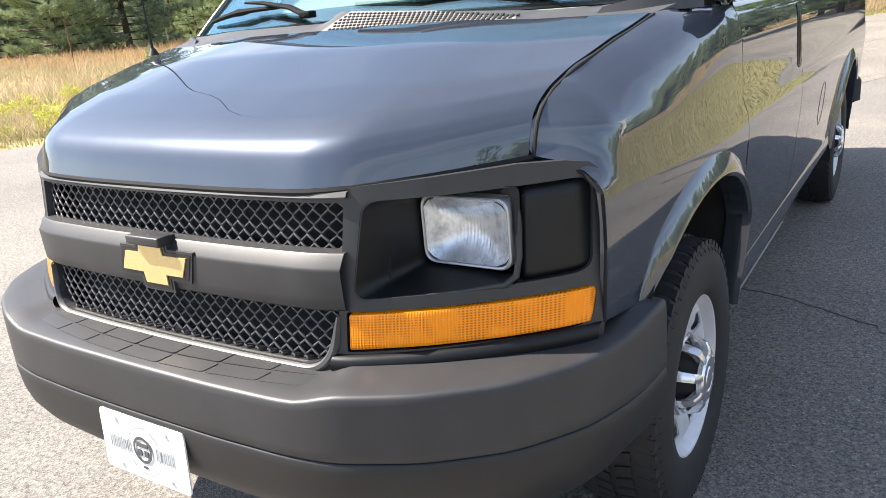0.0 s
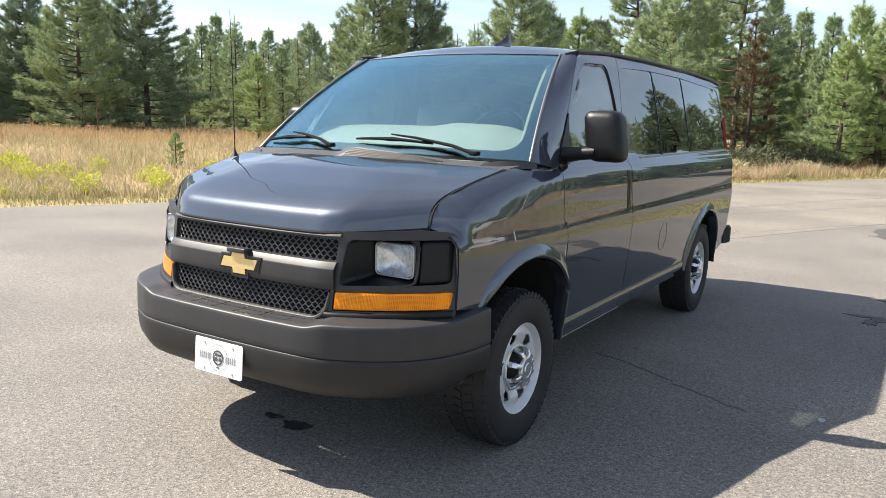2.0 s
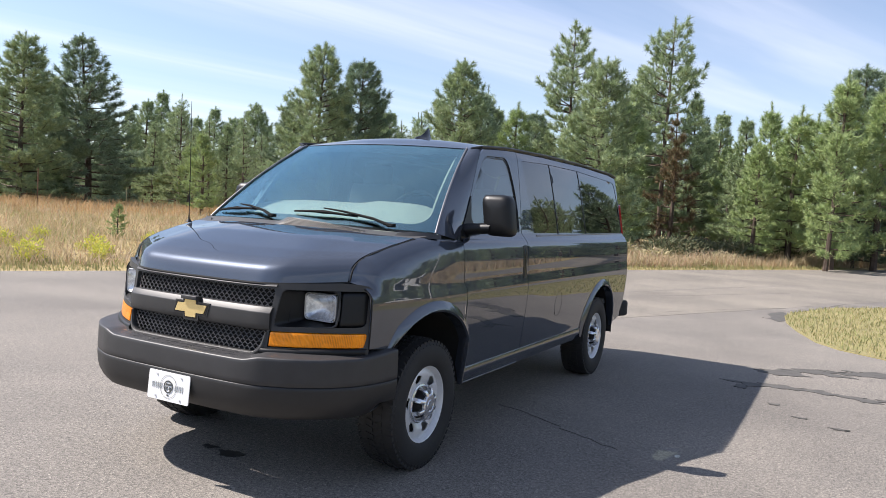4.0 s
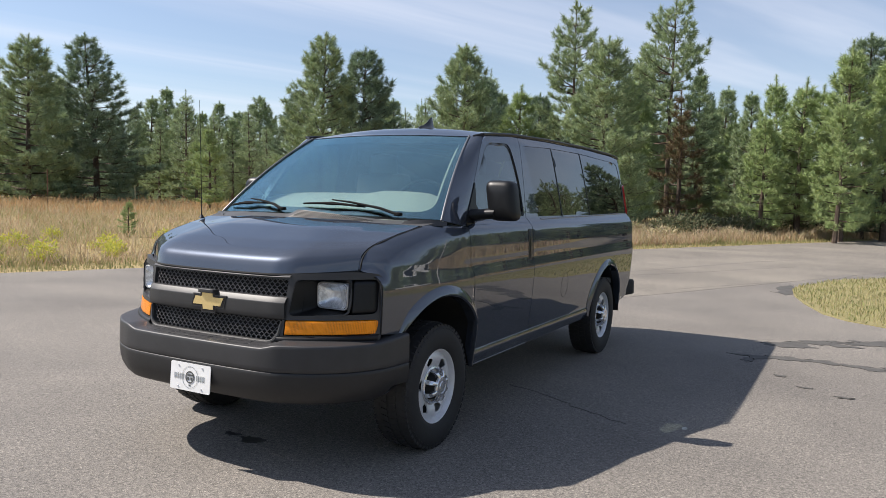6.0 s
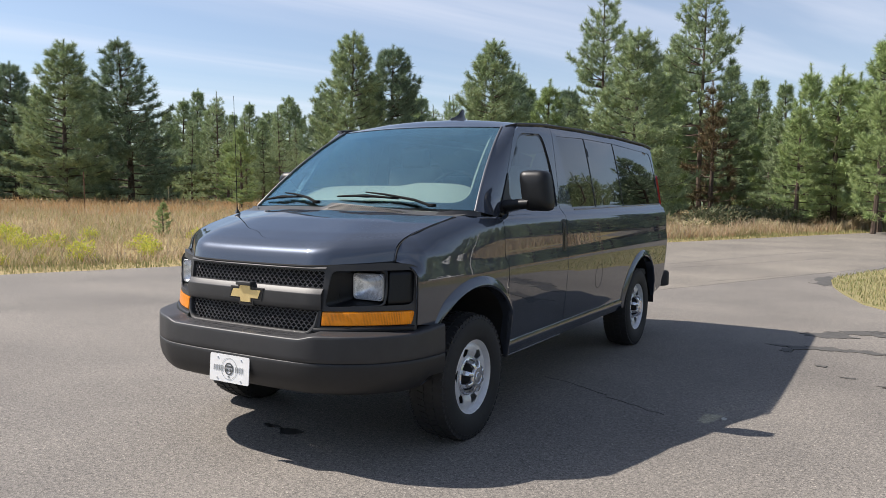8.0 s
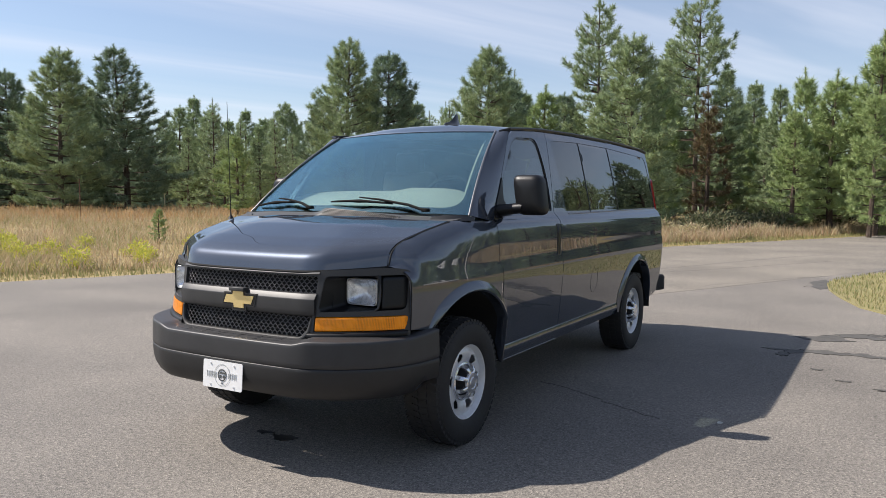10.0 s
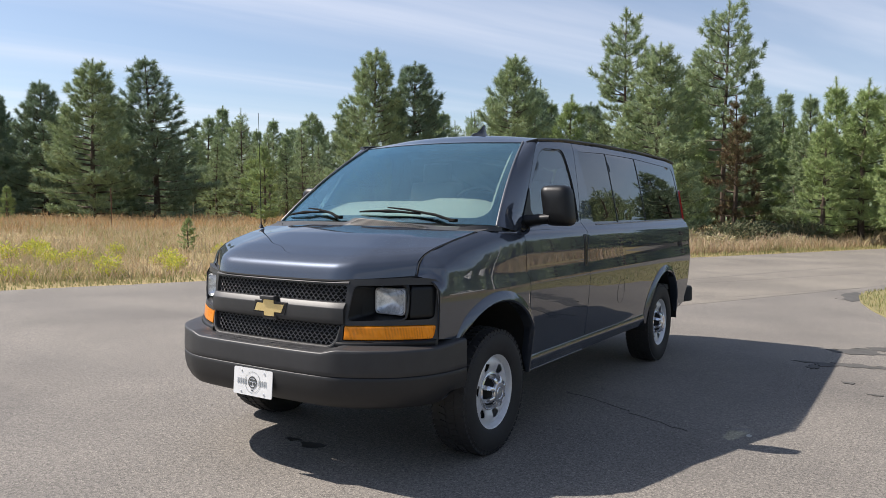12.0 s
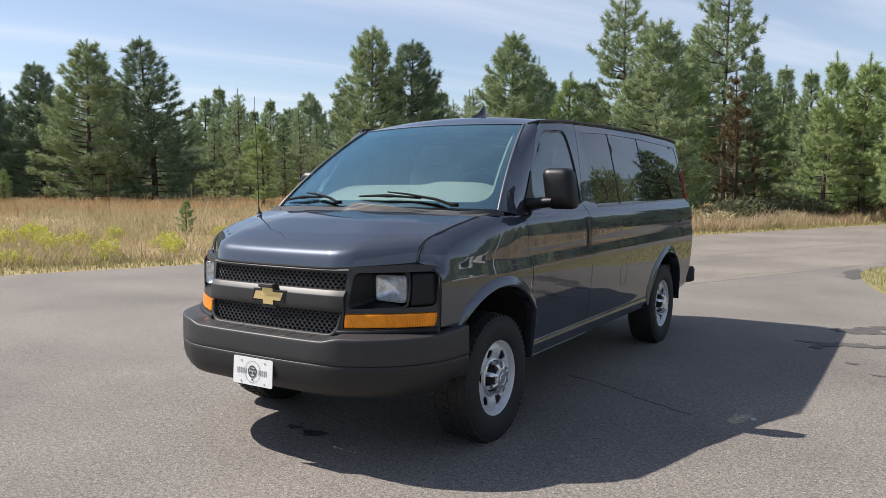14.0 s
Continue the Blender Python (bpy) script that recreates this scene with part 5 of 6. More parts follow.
def asphalt(name="worn grey asphalt", tone=(1, 1, 1), grit=150.0):
    m = bpy.data.materials.new(name)
    m.use_nodes = True
    t = m.node_tree
    p = t.nodes["Principled BSDF"]
    p.inputs["Roughness"].default_value = 0.82
    p.inputs["Specular IOR Level"].default_value = 0.35
    co = t.nodes.new("ShaderNodeTexCoord")

    def tex(kind, **v):
        n = node(t, kind, **v)
        t.links.new(co.outputs["Object"], n.inputs["Vector"])
        return n

    def times(a, b):
        x = t.nodes.new("ShaderNodeMix")
        x.data_type, x.blend_type = "RGBA", "MULTIPLY"
        x.inputs[0].default_value = 1
        t.links.new(a, x.inputs[6])
        t.links.new(b, x.inputs[7])
        return x.outputs[2]
    big = tex("ShaderNodeTexNoise", Scale=0.45, Detail=5.0, Roughness=0.55, Distortion=0.4)
    rb = ramp(t, [(at, tuple(c * k for c, k in zip(col, tone))) for at, col in ((0.30, (0.158, 0.146, 0.132)), (0.5, (0.195, 0.180, 0.161)), (0.72, (0.230, 0.211, 0.187)))])
    t.links.new(big.outputs["Fac"], rb.inputs["Fac"])
    stone = tex("ShaderNodeTexVoronoi", Scale=grit)
    rs = ramp(t, [(0.0, (0.38, 0.38, 0.39)), (0.5, (0.96, 0.96, 0.96)), (0.85, (1.3, 1.28, 1.25)), (1.0, (2.2, 2.15, 2.08))])
    t.links.new(stone.outputs["Color"], rs.inputs["Fac"])
    fine_n = tex("ShaderNodeTexNoise", Scale=45.0, Detail=6.0, Roughness=0.7)
    rf = ramp(t, [(0.33, (0.66, 0.66, 0.66)), (0.67, (1.34, 1.34, 1.34))])
    t.links.new(fine_n.outputs["Fac"], rf.inputs["Fac"])
    # wheel-worn streaks
    mp = node(t, "ShaderNodeMapping", Rotation=(0, 0, -1.15), Scale=(0.10, 0.7, 1.0))
    t.links.new(co.outputs["Object"], mp.inputs["Vector"])
    st = node(t, "ShaderNodeTexNoise", Scale=1.0, Detail=4.0)
    t.links.new(mp.outputs[0], st.inputs["Vector"])
    rt = ramp(t, [(0.35, (0.93, 0.93, 0.935)), (0.65, (1.05, 1.045, 1.035))])
    t.links.new(st.outputs["Fac"], rt.inputs["Fac"])
    c = times(times(times(rb.outputs["Color"], rs.outputs["Color"]), rf.outputs["Color"]), rt.outputs["Color"])
    t.links.new(c, p.inputs["Base Color"])
    bp = node(t, "ShaderNodeBump", Strength=0.55, Distance=0.004)
    t.links.new(stone.outputs["Distance"], bp.inputs["Height"])
    t.links.new(bp.outputs[0], p.inputs["Normal"])
    return m


ASPHALT = asphalt()
CHIPS = asphalt("tan chip-sealed road", (1.10, 1.08, 1.03), 70.0)
TAR = material("dark tar and oil stain", (0.028, 0.027, 0.026), 0.55, grain=(30, 0.3), stains=(8, 0.3))
PALE_SPOT = material("pale grey spot", (0.42, 0.42, 0.38), 0.8, grain=(60, 0.2))

# one sheet to the horizon, finer near the lot
ticks = sorted({round(s * v, 2) for s in (1, -1) for v in [*np.arange(0, 60, 2.0), *np.arange(60, 130, 10), 160, 220, 320, 500, 800, 1400, 2400]})
rows = [[(x, y + 15, ground_z(x, y + 15)) for x in ticks] for y in ticks]
tagged(sheet("ground", rows, FIELD, label="dry grassy ground to the horizon"), category="ground", kind="structure")
bm = bmesh.new()
lot = [EDGE_0 + EDGE_DIR * s + EDGE_N * (0.06 * noise.noise((s * 0.9, 3, 0)) + 0.05 * noise.noise((s * 2.3, 8, 0))) for s in np.arange(-60, 120, 0.5)]
lot += [EDGE_0 + EDGE_DIR * s - EDGE_N * (21.5 + 1.6 * math.sin(s * 0.06)) for s in np.arange(120, -60, -3.0)]
f = bm.faces.new([bm.verts.new((p.x, p.y, 0.0)) for p in lot])
ex = bmesh.ops.extrude_face_region(bm, geom=[f])["geom"]
bmesh.ops.translate(bm, vec=(0, 0, -0.08), verts=[v for v in ex if isinstance(v, bmesh.types.BMVert)])
bmesh.ops.recalc_face_normals(bm, faces=bm.faces)
bmesh.ops.triangulate(bm, faces=[q for q in bm.faces if len(q.verts) > 4])
tagged(part("road", bm, ASPHALT, None, "worn grey asphalt lot and road", smooth=False), category="road", kind="structure")


def flat_patch(name, pts, z, mat, label, category, kind="structure", thick=0.003):
    bm = bmesh.new()
    f = bm.faces.new([bm.verts.new((x, y, z)) for x, y in pts])
    if f.normal.z < 0:
        f.normal_flip()
    ex = bmesh.ops.extrude_face_region(bm, geom=[f])["geom"]
    bmesh.ops.translate(bm, vec=(0, 0, -thick), verts=[v for v in ex if isinstance(v, bmesh.types.BMVert)])
    bmesh.ops.recalc_face_normals(bm, faces=bm.faces)
    return tagged(part(name, bm, mat, None, label, smooth=False), category=category, kind=kind)


def ragged(cx, cy, rx, ry, n=26, seed=0, rough=0.35):
    return [(cx + rx * (1 + rough * noise.noise((math.cos(q) * 1.7, math.sin(q) * 1.7, seed))) * math.cos(q),
             cy + ry * (1 + rough * noise.noise((math.cos(q) * 1.7, math.sin(q) * 1.7, seed + 5))) * math.sin(q)) for q in np.linspace(0, 2 * math.pi, n + 1)[:-1]]


strip = [EDGE_0 + EDGE_DIR * s - EDGE_N * (7.45 + 0.10 * noise.noise((s * 0.5, 1, 0)) + 0.04 * noise.noise((s * 2.1, 4, 0))) for s in np.arange(8, 100, 0.5)]
strip += [EDGE_0 + EDGE_DIR * s - EDGE_N * 0.15 for s in np.arange(100, 3, -2.0)]
flat_patch("chip_sealed_road", [(p.x, p.y) for p in strip], 0.003, CHIPS, "tan chip-sealed road along the field", "road", thick=0.002)


# ---------------------------------------------------------------- plants
GRASS = leafy(material("dry grass blades", (0.4, 0.3, 0.15), 0.85, island=[(0.486, 0.369, 0.243), (0.583, 0.466, 0.330), (0.427, 0.272, 0.175), (0.409, 0.350, 0.194), (0.544, 0.418, 0.292), (0.350, 0.330, 0.175), (0.466, 0.330, 0.214)]))
RUSTY = leafy(material("rust-coloured grass", (0.4, 0.25, 0.12), 0.85, island=[(0.46, 0.28, 0.14), (0.56, 0.38, 0.20), (0.36, 0.24, 0.12), (0.50, 0.34, 0.20)]))
GREEN_GRASS = leafy(material("short green grass blades", (0.2, 0.25, 0.06), 0.8, island=[(0.24, 0.27, 0.10), (0.40, 0.35, 0.17), (0.19, 0.23, 0.09), (0.48, 0.39, 0.22), (0.30, 0.31, 0.13)]))
YELLOW = leafy(material("yellow flowering brush", (0.5, 0.4, 0.05), 0.8, island=[(0.700, 0.648, 0.096), (0.432, 0.480, 0.108), (0.672, 0.600, 0.108), (0.312, 0.396, 0.096)]))
SAGE = leafy(material("grey-green sage leaves", (0.12, 0.14, 0.08), 0.85, island=[(0.10, 0.12, 0.06), (0.17, 0.18, 0.11), (0.08, 0.10, 0.05), (0.22, 0.20, 0.12)]))
NEEDLE = leafy(material("pine needles", (0.06, 0.10, 0.03), 0.6, island=[(0.255, 0.335, 0.178), (0.358, 0.444, 0.236), (0.192, 0.260, 0.147), (0.447, 0.508, 0.293), (0.307, 0.383, 0.202)]), 0.16)
NEEDLE_DARK = leafy(material("dark pine needles", (0.04, 0.07, 0.03), 0.7, island=[(0.186, 0.258, 0.165), (0.263, 0.341, 0.215), (0.141, 0.202, 0.135), (0.347, 0.418, 0.273)]), 0.16)
NEEDLE_BRIGHT = leafy(material("bright young pine needles", (0.10, 0.15, 0.04), 0.7, island=[(0.285, 0.381, 0.165), (0.400, 0.487, 0.213), (0.230, 0.316, 0.139), (0.477, 0.534, 0.249)]), 0.16)
NEEDLE_DEAD = leafy(material("rust-brown dead needles", (0.16, 0.09, 0.04), 0.8, island=[(0.20, 0.13, 0.075), (0.13, 0.10, 0.06), (0.24, 0.15, 0.08), (0.13, 0.15, 0.07), (0.16, 0.11, 0.07)]), 0.16)
BARK = material("grey-brown pine bark", (0.085, 0.060, 0.045), 0.9, grain=(9, 0.35), stains=(1.5, 0.25), bump=(14, 0.8, 0.03))


def blades(name, spots, mat, label, category, height, width, lean=0.35, seed=1):
    """A sward in one mesh: one bent blade a spot. spots: (x, y, z, size)."""
    rng = np.random.default_rng(seed)
    s = np.array(spots, float)
    n = len(s)
    h = height * s[:, 3] * rng.uniform(0.55, 1.25, n)
    w = width * rng.uniform(0.6, 1.3, n)
    a = rng.uniform(0, 2 * np.pi, n)
    b = rng.uniform(0, 2 * np.pi, n)
    l = lean * h * rng.uniform(0.1, 1.0, n)
    ca, sa = np.cos(a) * w, np.sin(a) * w
    x, y, z = s[:, 0], s[:, 1], s[:, 2]
    v = np.empty((n, 5, 3))
    v[:, 0] = np.stack([x - ca, y - sa, z], 1)
    v[:, 1] = np.stack([x + ca, y + sa, z], 1)
    v[:, 2] = np.stack([x + ca * 0.8 + np.cos(b) * l * 0.4, y + sa * 0.8 + np.sin(b) * l * 0.4, z + h * 0.6], 1)
    v[:, 3] = np.stack([x - ca * 0.8 + np.cos(b) * l * 0.4, y - sa * 0.8 + np.sin(b) * l * 0.4, z + h * 0.6], 1)
    v[:, 4] = np.stack([x + np.cos(b) * l, y + np.sin(b) * l, z + h], 1)
    base = np.arange(n) * 5
    quads = np.stack([base, base + 1, base + 2, base + 3], 1)
    tris = np.stack([base + 3, base + 2, base + 4], 1)
    me = bpy.data.meshes.new(name)
    me.from_pydata(v.reshape(-1, 3).tolist(), [], quads.tolist() + tris.tolist())
    me.materials.append(mat)
    return tagged(new(name, me), label, category, kind="stuff")


def edge_spot(s, d):
    p = EDGE_0 + EDGE_DIR * s + EDGE_N * d
    return p.x, p.y


rng = np.random.default_rng(7)


def scatter(count, s0, s1, d0, d1, bias=1.0, size=(0.7, 1.2), keep=None):
    out = []
    for _ in range(count):
        s, d = rng.uniform(s0, s1), d0 + (d1 - d0) * rng.uniform() ** bias
        x, y = edge_spot(s, d)
        k = noise.noise((x * 0.35, y * 0.35, 2.0))
        if keep and not keep(k):
            continue
        out.append((x, y, ground_z(x, y) - 0.01, rng.uniform(*size) * (1 + 0.35 * k)))
    return out


# field to the left of the van: short edge, then tall dry grass
blades("field_grass", scatter(88000, -22, 24, 0.9, 36, 1.35, (0.45, 1.05)), GRASS, "dry tan and pinkish field grass", "grass", 0.40, 0.008, 1.3, seed=2)
blades("green_field_grass", scatter(60000, -22, 24, 0.8, 30, 1.5, (0.5, 1.0), lambda k: k > -0.04), GREEN_GRASS, "patches of green and yellow field grass", "grass", 0.33, 0.008, 1.3, seed=8)
blades("rusty_grass", scatter(24000, -10, 30, 17, 38, 1.0, (0.7, 1.2), lambda k: k < 0.05), RUSTY, "rust-coloured tall dry grass below the pines", "grass", 0.55, 0.012, 0.7, seed=9)
blades("edge_grass", scatter(16000, -12, 34, 0.0, 1.8, 1.0, (0.4, 1.0)), GREEN_GRASS, "short yellow-green grass along the asphalt edge", "grass", 0.16, 0.009, seed=3)
blades("verge_grass", scatter(52000, 14, 56, 0.9, 16, 1.4, (0.5, 1.1)), GRASS, "dry straw-coloured grass along the road", "grass", 0.50, 0.011, 0.8, seed=4)
# grass island in the lot
ISLAND = [(2.20, 10.9), (2.30, 9.9), (2.50, 8.95), (2.80, 7.90), (3.10, 7.40), (3.7, 6.95), (5.0, 6.3), (6.5, 5.2), (8.5, 3.0), (11.0, -1.0), (12.6, -1.5), (12.6, 12.0), (9.0, 16.0), (6.0, 16.2), (4.0, 14.9), (3.0, 13.7), (2.5, 12.3), (2.25, 11.5)]
SOIL = mottled("short turf soil", [(0.35, (0.13, 0.13, 0.05)), (0.5, (0.26, 0.22, 0.10)), (0.65, (0.17, 0.18, 0.06))], (0.8, 14.0))
flat_patch("grass_island", ISLAND, 0.012, SOIL, "kerbless island of short dry turf", "ground", thick=0.02)
pts = np.stack([rng.uniform(2.1, 13.0, 60000), rng.uniform(-2.0, 17.0, 60000)], 1)
pts = pts[inside(ISLAND, pts)]
blades("island_grass", [(x, y, 0.01, 1.0) for x, y in pts], GREEN_GRASS, "short yellow-green grass of the island", "grass", 0.065, 0.006, 0.8, seed=5)


def shrub(name, mat, label, category, seed, leaves, r, h, blade):
    """A low bush: stems with many small leaves in clumps."""
    g_ = np.random.default_rng(seed)
    verts, faces = [], []
    for _ in range(leaves):
        q, k = g_.uniform(0, 2 * math.pi), g_.uniform() ** 0.6
        z = h * g_.uniform(0.15, 1.0) * (1 - 0.35 * k)
        c = np.array([r * k * math.cos(q), r * k * math.sin(q), z])
        d = g_.normal(size=3) * np.array([1, 1, 0.6]) + np.array([math.cos(q), math.sin(q), 0.9])
        d = d / np.linalg.norm(d) * blade * g_.uniform(0.6, 1.4)
        e = np.cross(d, g_.normal(size=3))
        e = e / (np.linalg.norm(e) + 1e-9) * blade * 0.16
        b = len(verts)
        verts += [c - e, c + e, c + d * 0.6 + e * 0.8, c + d, c + d * 0.6 - e * 0.8]
        faces.append((b, b + 1, b + 2, b + 3, b + 4))
    for _ in range(14):
        q = g_.uniform(0, 2 * math.pi)
        e = np.array([r * 0.7 * math.cos(q), r * 0.7 * math.sin(q), h * 0.8])
        b = len(verts)
        verts += [(-0.006, 0, 0), (0.006, 0, 0), tuple(e)]
        faces.append((b, b + 1, b + 2))
    ob = mesh_object(name, verts, faces, mat, None, label, smooth=False)
    return tagged(ob, category=category)


def spread(proto, group, places):
    tagged(proto, group=group)
    for i, (x, y, s) in enumerate(places):
        m = pose(x, y, ground_z(x, y) - 0.01, 0, 0, (i * 137) % 360) @ Matrix.Diagonal((s, s, s, 1))
        if i == 0:
            proto.matrix_basis = m
        else:
            c = proto.copy()
            c.matrix_basis = m
            scene.collection.objects.link(c)


yellow_spots = []
for i in range(90):
    s, d = -10 + 24 * rng.uniform(), 1.3 + 5.4 * rng.uniform() ** 1.2
    yellow_spots.append((*edge_spot(s, d), rng.uniform(0.4, 1.05)))
spread(shrub("flowering_brush", YELLOW, "yellow flowering brush among dry grass", "bush", 3, 300, 0.30, 0.55, 0.085), "yellow brush in the field", yellow_spots)
sage_spots = [(*edge_spot(26.0 + 1.35 * i, 3.6 + 0.5 * math.sin(i * 2.1)), 0.9 + 0.35 * math.sin(i * 1.7)) for i in range(9)]
sage_spots += [(-3.25, 26.9, 1.25), (-2.9, 27.9, 1.35), (-2.55, 29.0, 1.3), (-2.3, 29.8, 1.2), (-2.3, 31.9, 1.1), (-1.25, 31.2, 1.35), (-0.9, 32.4, 1.15)]
spread(shrub("sage_bush", SAGE, "grey-green sage bush on the verge", "bush", 4, 700, 0.75, 0.85, 0.13), "sage bushes on the verge", sage_spots)

STRAW = leafy(material("pale straw brush", (0.4, 0.33, 0.2), 0.85, island=[(0.50, 0.42, 0.28), (0.40, 0.36, 0.20), (0.56, 0.46, 0.34), (0.34, 0.36, 0.16), (0.46, 0.36, 0.26)]))
straw_spots = [(*edge_spot(20 + 30 * rng.uniform(), 2.2 + 7.5 * rng.uniform()), rng.uniform(0.6, 1.25)) for _ in range(60)]
spread(shrub("dry_brush", STRAW, "pale straw-coloured brush below the pines", "bush", 6, 420, 0.55, 0.55, 0.13), "dry brush on the verge", straw_spots)


def pine(seed, needles, label, height=10.0, spread_r=2.0, start=0.10, whorl=0.42, twig=0.30, open_=0.0, dead=False, count=46, power=0.95):
    """A pine: tapered trunk, whorls of limbs that turn up at their ends, twigs on both sides, and at every twig's end a brush of long needles."""
    g_ = np.random.default_rng(seed)
    tree = tagged(new("pine_tree"), label, "tree")
    n = 7
    rows = []
    lean = g_.normal(size=2) * 0.10
    axis = lambda z: np.array([lean[0] * math.sin(z * 0.4), lean[1] * math.sin(z * 0.33 + 1), z])
    for z in np.linspace(-0.2, height, 12):
        r = 0.150 * (1 - max(z, 0) / height) ** 0.9 + 0.012
        rows.append([axis(z) + np.array([r * math.cos(q), r * math.sin(q), 0]) for q in np.linspace(0, 2 * math.pi, n + 1)[:-1]])
    limbs_v, limbs_f, tuft_c, tuft_d, tuft_s = [], [], [], [], []

    def limb(pts, r):
        prev = None
        for i, p in enumerate(pts):
            rr = r * (1 - 0.75 * i / (len(pts) - 1))
            ringv = []
            for q in (0, 2.1, 4.2):
                limbs_v.append(p + np.array([rr * math.cos(q) * 0.7, rr * math.sin(q) * 0.7, rr * math.sin(q + 1)]))
                ringv.append(len(limbs_v) - 1)
            if prev:
                for k in range(3):
                    limbs_f.append((prev[k], prev[(k + 1) % 3], ringv[(k + 1) % 3], ringv[k]))
            prev = ringv

    def brush(c, d, size):
        tuft_c.append(c)
        tuft_d.append(d / (np.linalg.norm(d) + 1e-9))
        tuft_s.append(size)
    z = height * start
    while z < height - 0.55:
        f = (z / height - start) / (1 - start)
        prof = (1 - f) ** power * (0.62 + 0.38 * min(1.0, f / 0.16)) + 0.03
        k = int(g_.integers(4, 7))
        q0 = g_.uniform(0, 2 * math.pi)
        for i in range(k):
            q = q0 + 2 * math.pi * i / k + g_.normal() * 0.25
            L = max(0.22, spread_r * prof * g_.uniform(0.62, 1.12))
            if g_.uniform() < open_:
                continue
            up = (0.10 + 0.85 * f + 0.10 * g_.normal()) * L
            out = np.array([math.cos(q), math.sin(q), 0])
            flat = np.array([-out[1], out[0], 0])
            a = axis(z)
            b = a + out * L * 0.60 + np.array([0, 0, up * 0.25 - 0.12 * L * (1 - f)])
            c = a + out * L + np.array([0, 0, up])
            curve = lambda t: (1 - t) ** 2 * a + 2 * t * (1 - t) * b + t * t * c
            limb([curve(t) for t in (0, 0.35, 0.7, 1)], 0.016 + 0.016 * L)
            m = max(1, int(round(0.72 * L / twig)))
            bare = dead and g_.uniform() < 0.55
            for j in range(m):
                t = 0.26 + 0.70 * (j + g_.uniform(0.2, 0.8)) / m
                p = curve(t)
                for sgn in (1, -1):
                    if g_.uniform() < 0.12:
                        continue
                    lt = (0.16 + 0.34 * L * (1.05 - t)) * g_.uniform(0.6, 1.25)
                    d = out * 0.75 + flat * sgn * g_.uniform(0.5, 1.1) + np.array([0, 0, g_.uniform(0.15, 0.65)])
                    d /= np.linalg.norm(d)
                    e = p + d * lt
                    if count > 20:
                        limb([p, e], 0.008)
                    if not bare or g_.uniform() < 0.12:
                        brush(e, d * 0.8 + np.array([0, 0, 0.55]), g_.uniform(0.26, 0.37))
                        if lt > 0.40:
                            brush(p + d * lt * 0.5 + np.array([0, 0, 0.05]), d * 0.6 + np.array([0, 0, 0.8]), g_.uniform(0.23, 0.31))
            if not bare:
                brush(c, out * 0.6 + np.array([0, 0, 0.8]), g_.uniform(0.28, 0.37))
        z += whorl * g_.uniform(0.75, 1.25) * (1.12 - 0.45 * f)
    for h_, s_ in ((0.0, 0.20), (0.16, 0.22), (0.34, 0.25), (0.52, 0.28)):
        brush(axis(height - h_), np.array([0, 0, 1.0]), s_)
    # the needles of all the brushes: a thin blade each, spreading from the twig's end
    c, d, sz = (np.repeat(np.array(v), count, axis=0) for v in (tuft_c, tuft_d, tuft_s))
    m = len(c)
    v = d * g_.uniform(0.25, 1.15, (m, 1)) + g_.normal(size=(m, 3)) * 0.55
    v = v / np.linalg.norm(v, axis=1, keepdims=True) * (sz * g_.uniform(0.75, 1.15, m))[:, None]
    e = np.cross(v, g_.normal(size=(m, 3)))
    e = e / (np.linalg.norm(e, axis=1, keepdims=True) + 1e-9) * (sz * 0.046)[:, None]
    o = c - d * (sz * g_.uniform(0, 0.75, m))[:, None]
    verts = np.stack([o - e, o + e, o + v], 1).reshape(-1, 3)
    faces = np.arange(3 * m).reshape(-1, 3)
    sheet("trunk", rows, BARK, tree, "grey-brown bark trunk", closed=True)
    tagged(mesh_object("branchwork", limbs_v, limbs_f, BARK, tree), kind="stuff")
    mesh_object("crown", verts, faces.tolist(), needles, tree, smooth=False)
    return tree


LIVE = "green pine tree with long needles beyond the grass"
PINES = [pine(11, NEEDLE_DARK, "dense dark green pine tree in the field", 10, 3.3, 0.05, 0.38, 0.30, power=0.85),
         pine(12, NEEDLE, LIVE, 10, 3.3, 0.06, 0.40, 0.30, 0.03, power=0.85),
         pine(13, NEEDLE_DARK, "broad dark green pine tree in the field", 10, 3.1, 0.04, 0.40, 0.31, 0.05, power=0.85),
         pine(14, NEEDLE, LIVE, 10, 2.5, 0.11, 0.42, 0.32, 0.10, power=0.95),
         pine(15, NEEDLE_BRIGHT, "bright green young pine tree", 8, 2.1, 0.12, 0.40, 0.31, 0.18, power=0.95),
         pine(16, NEEDLE, "tall open-crowned pine tree", 13, 3.0, 0.22, 0.58, 0.34, 0.20, power=0.62),
         pine(17, NEEDLE_DEAD, "half-dead rust-brown pine tree", 8, 1.9, 0.12, 0.40, 0.30, 0.15, dead=True),
         pine(18, NEEDLE, "distant green pine tree", 10, 2.7, 0.03, 0.60, 0.40, count=18)]
HEIGHTS = [10, 10, 10, 10, 8, 13, 8, 10]
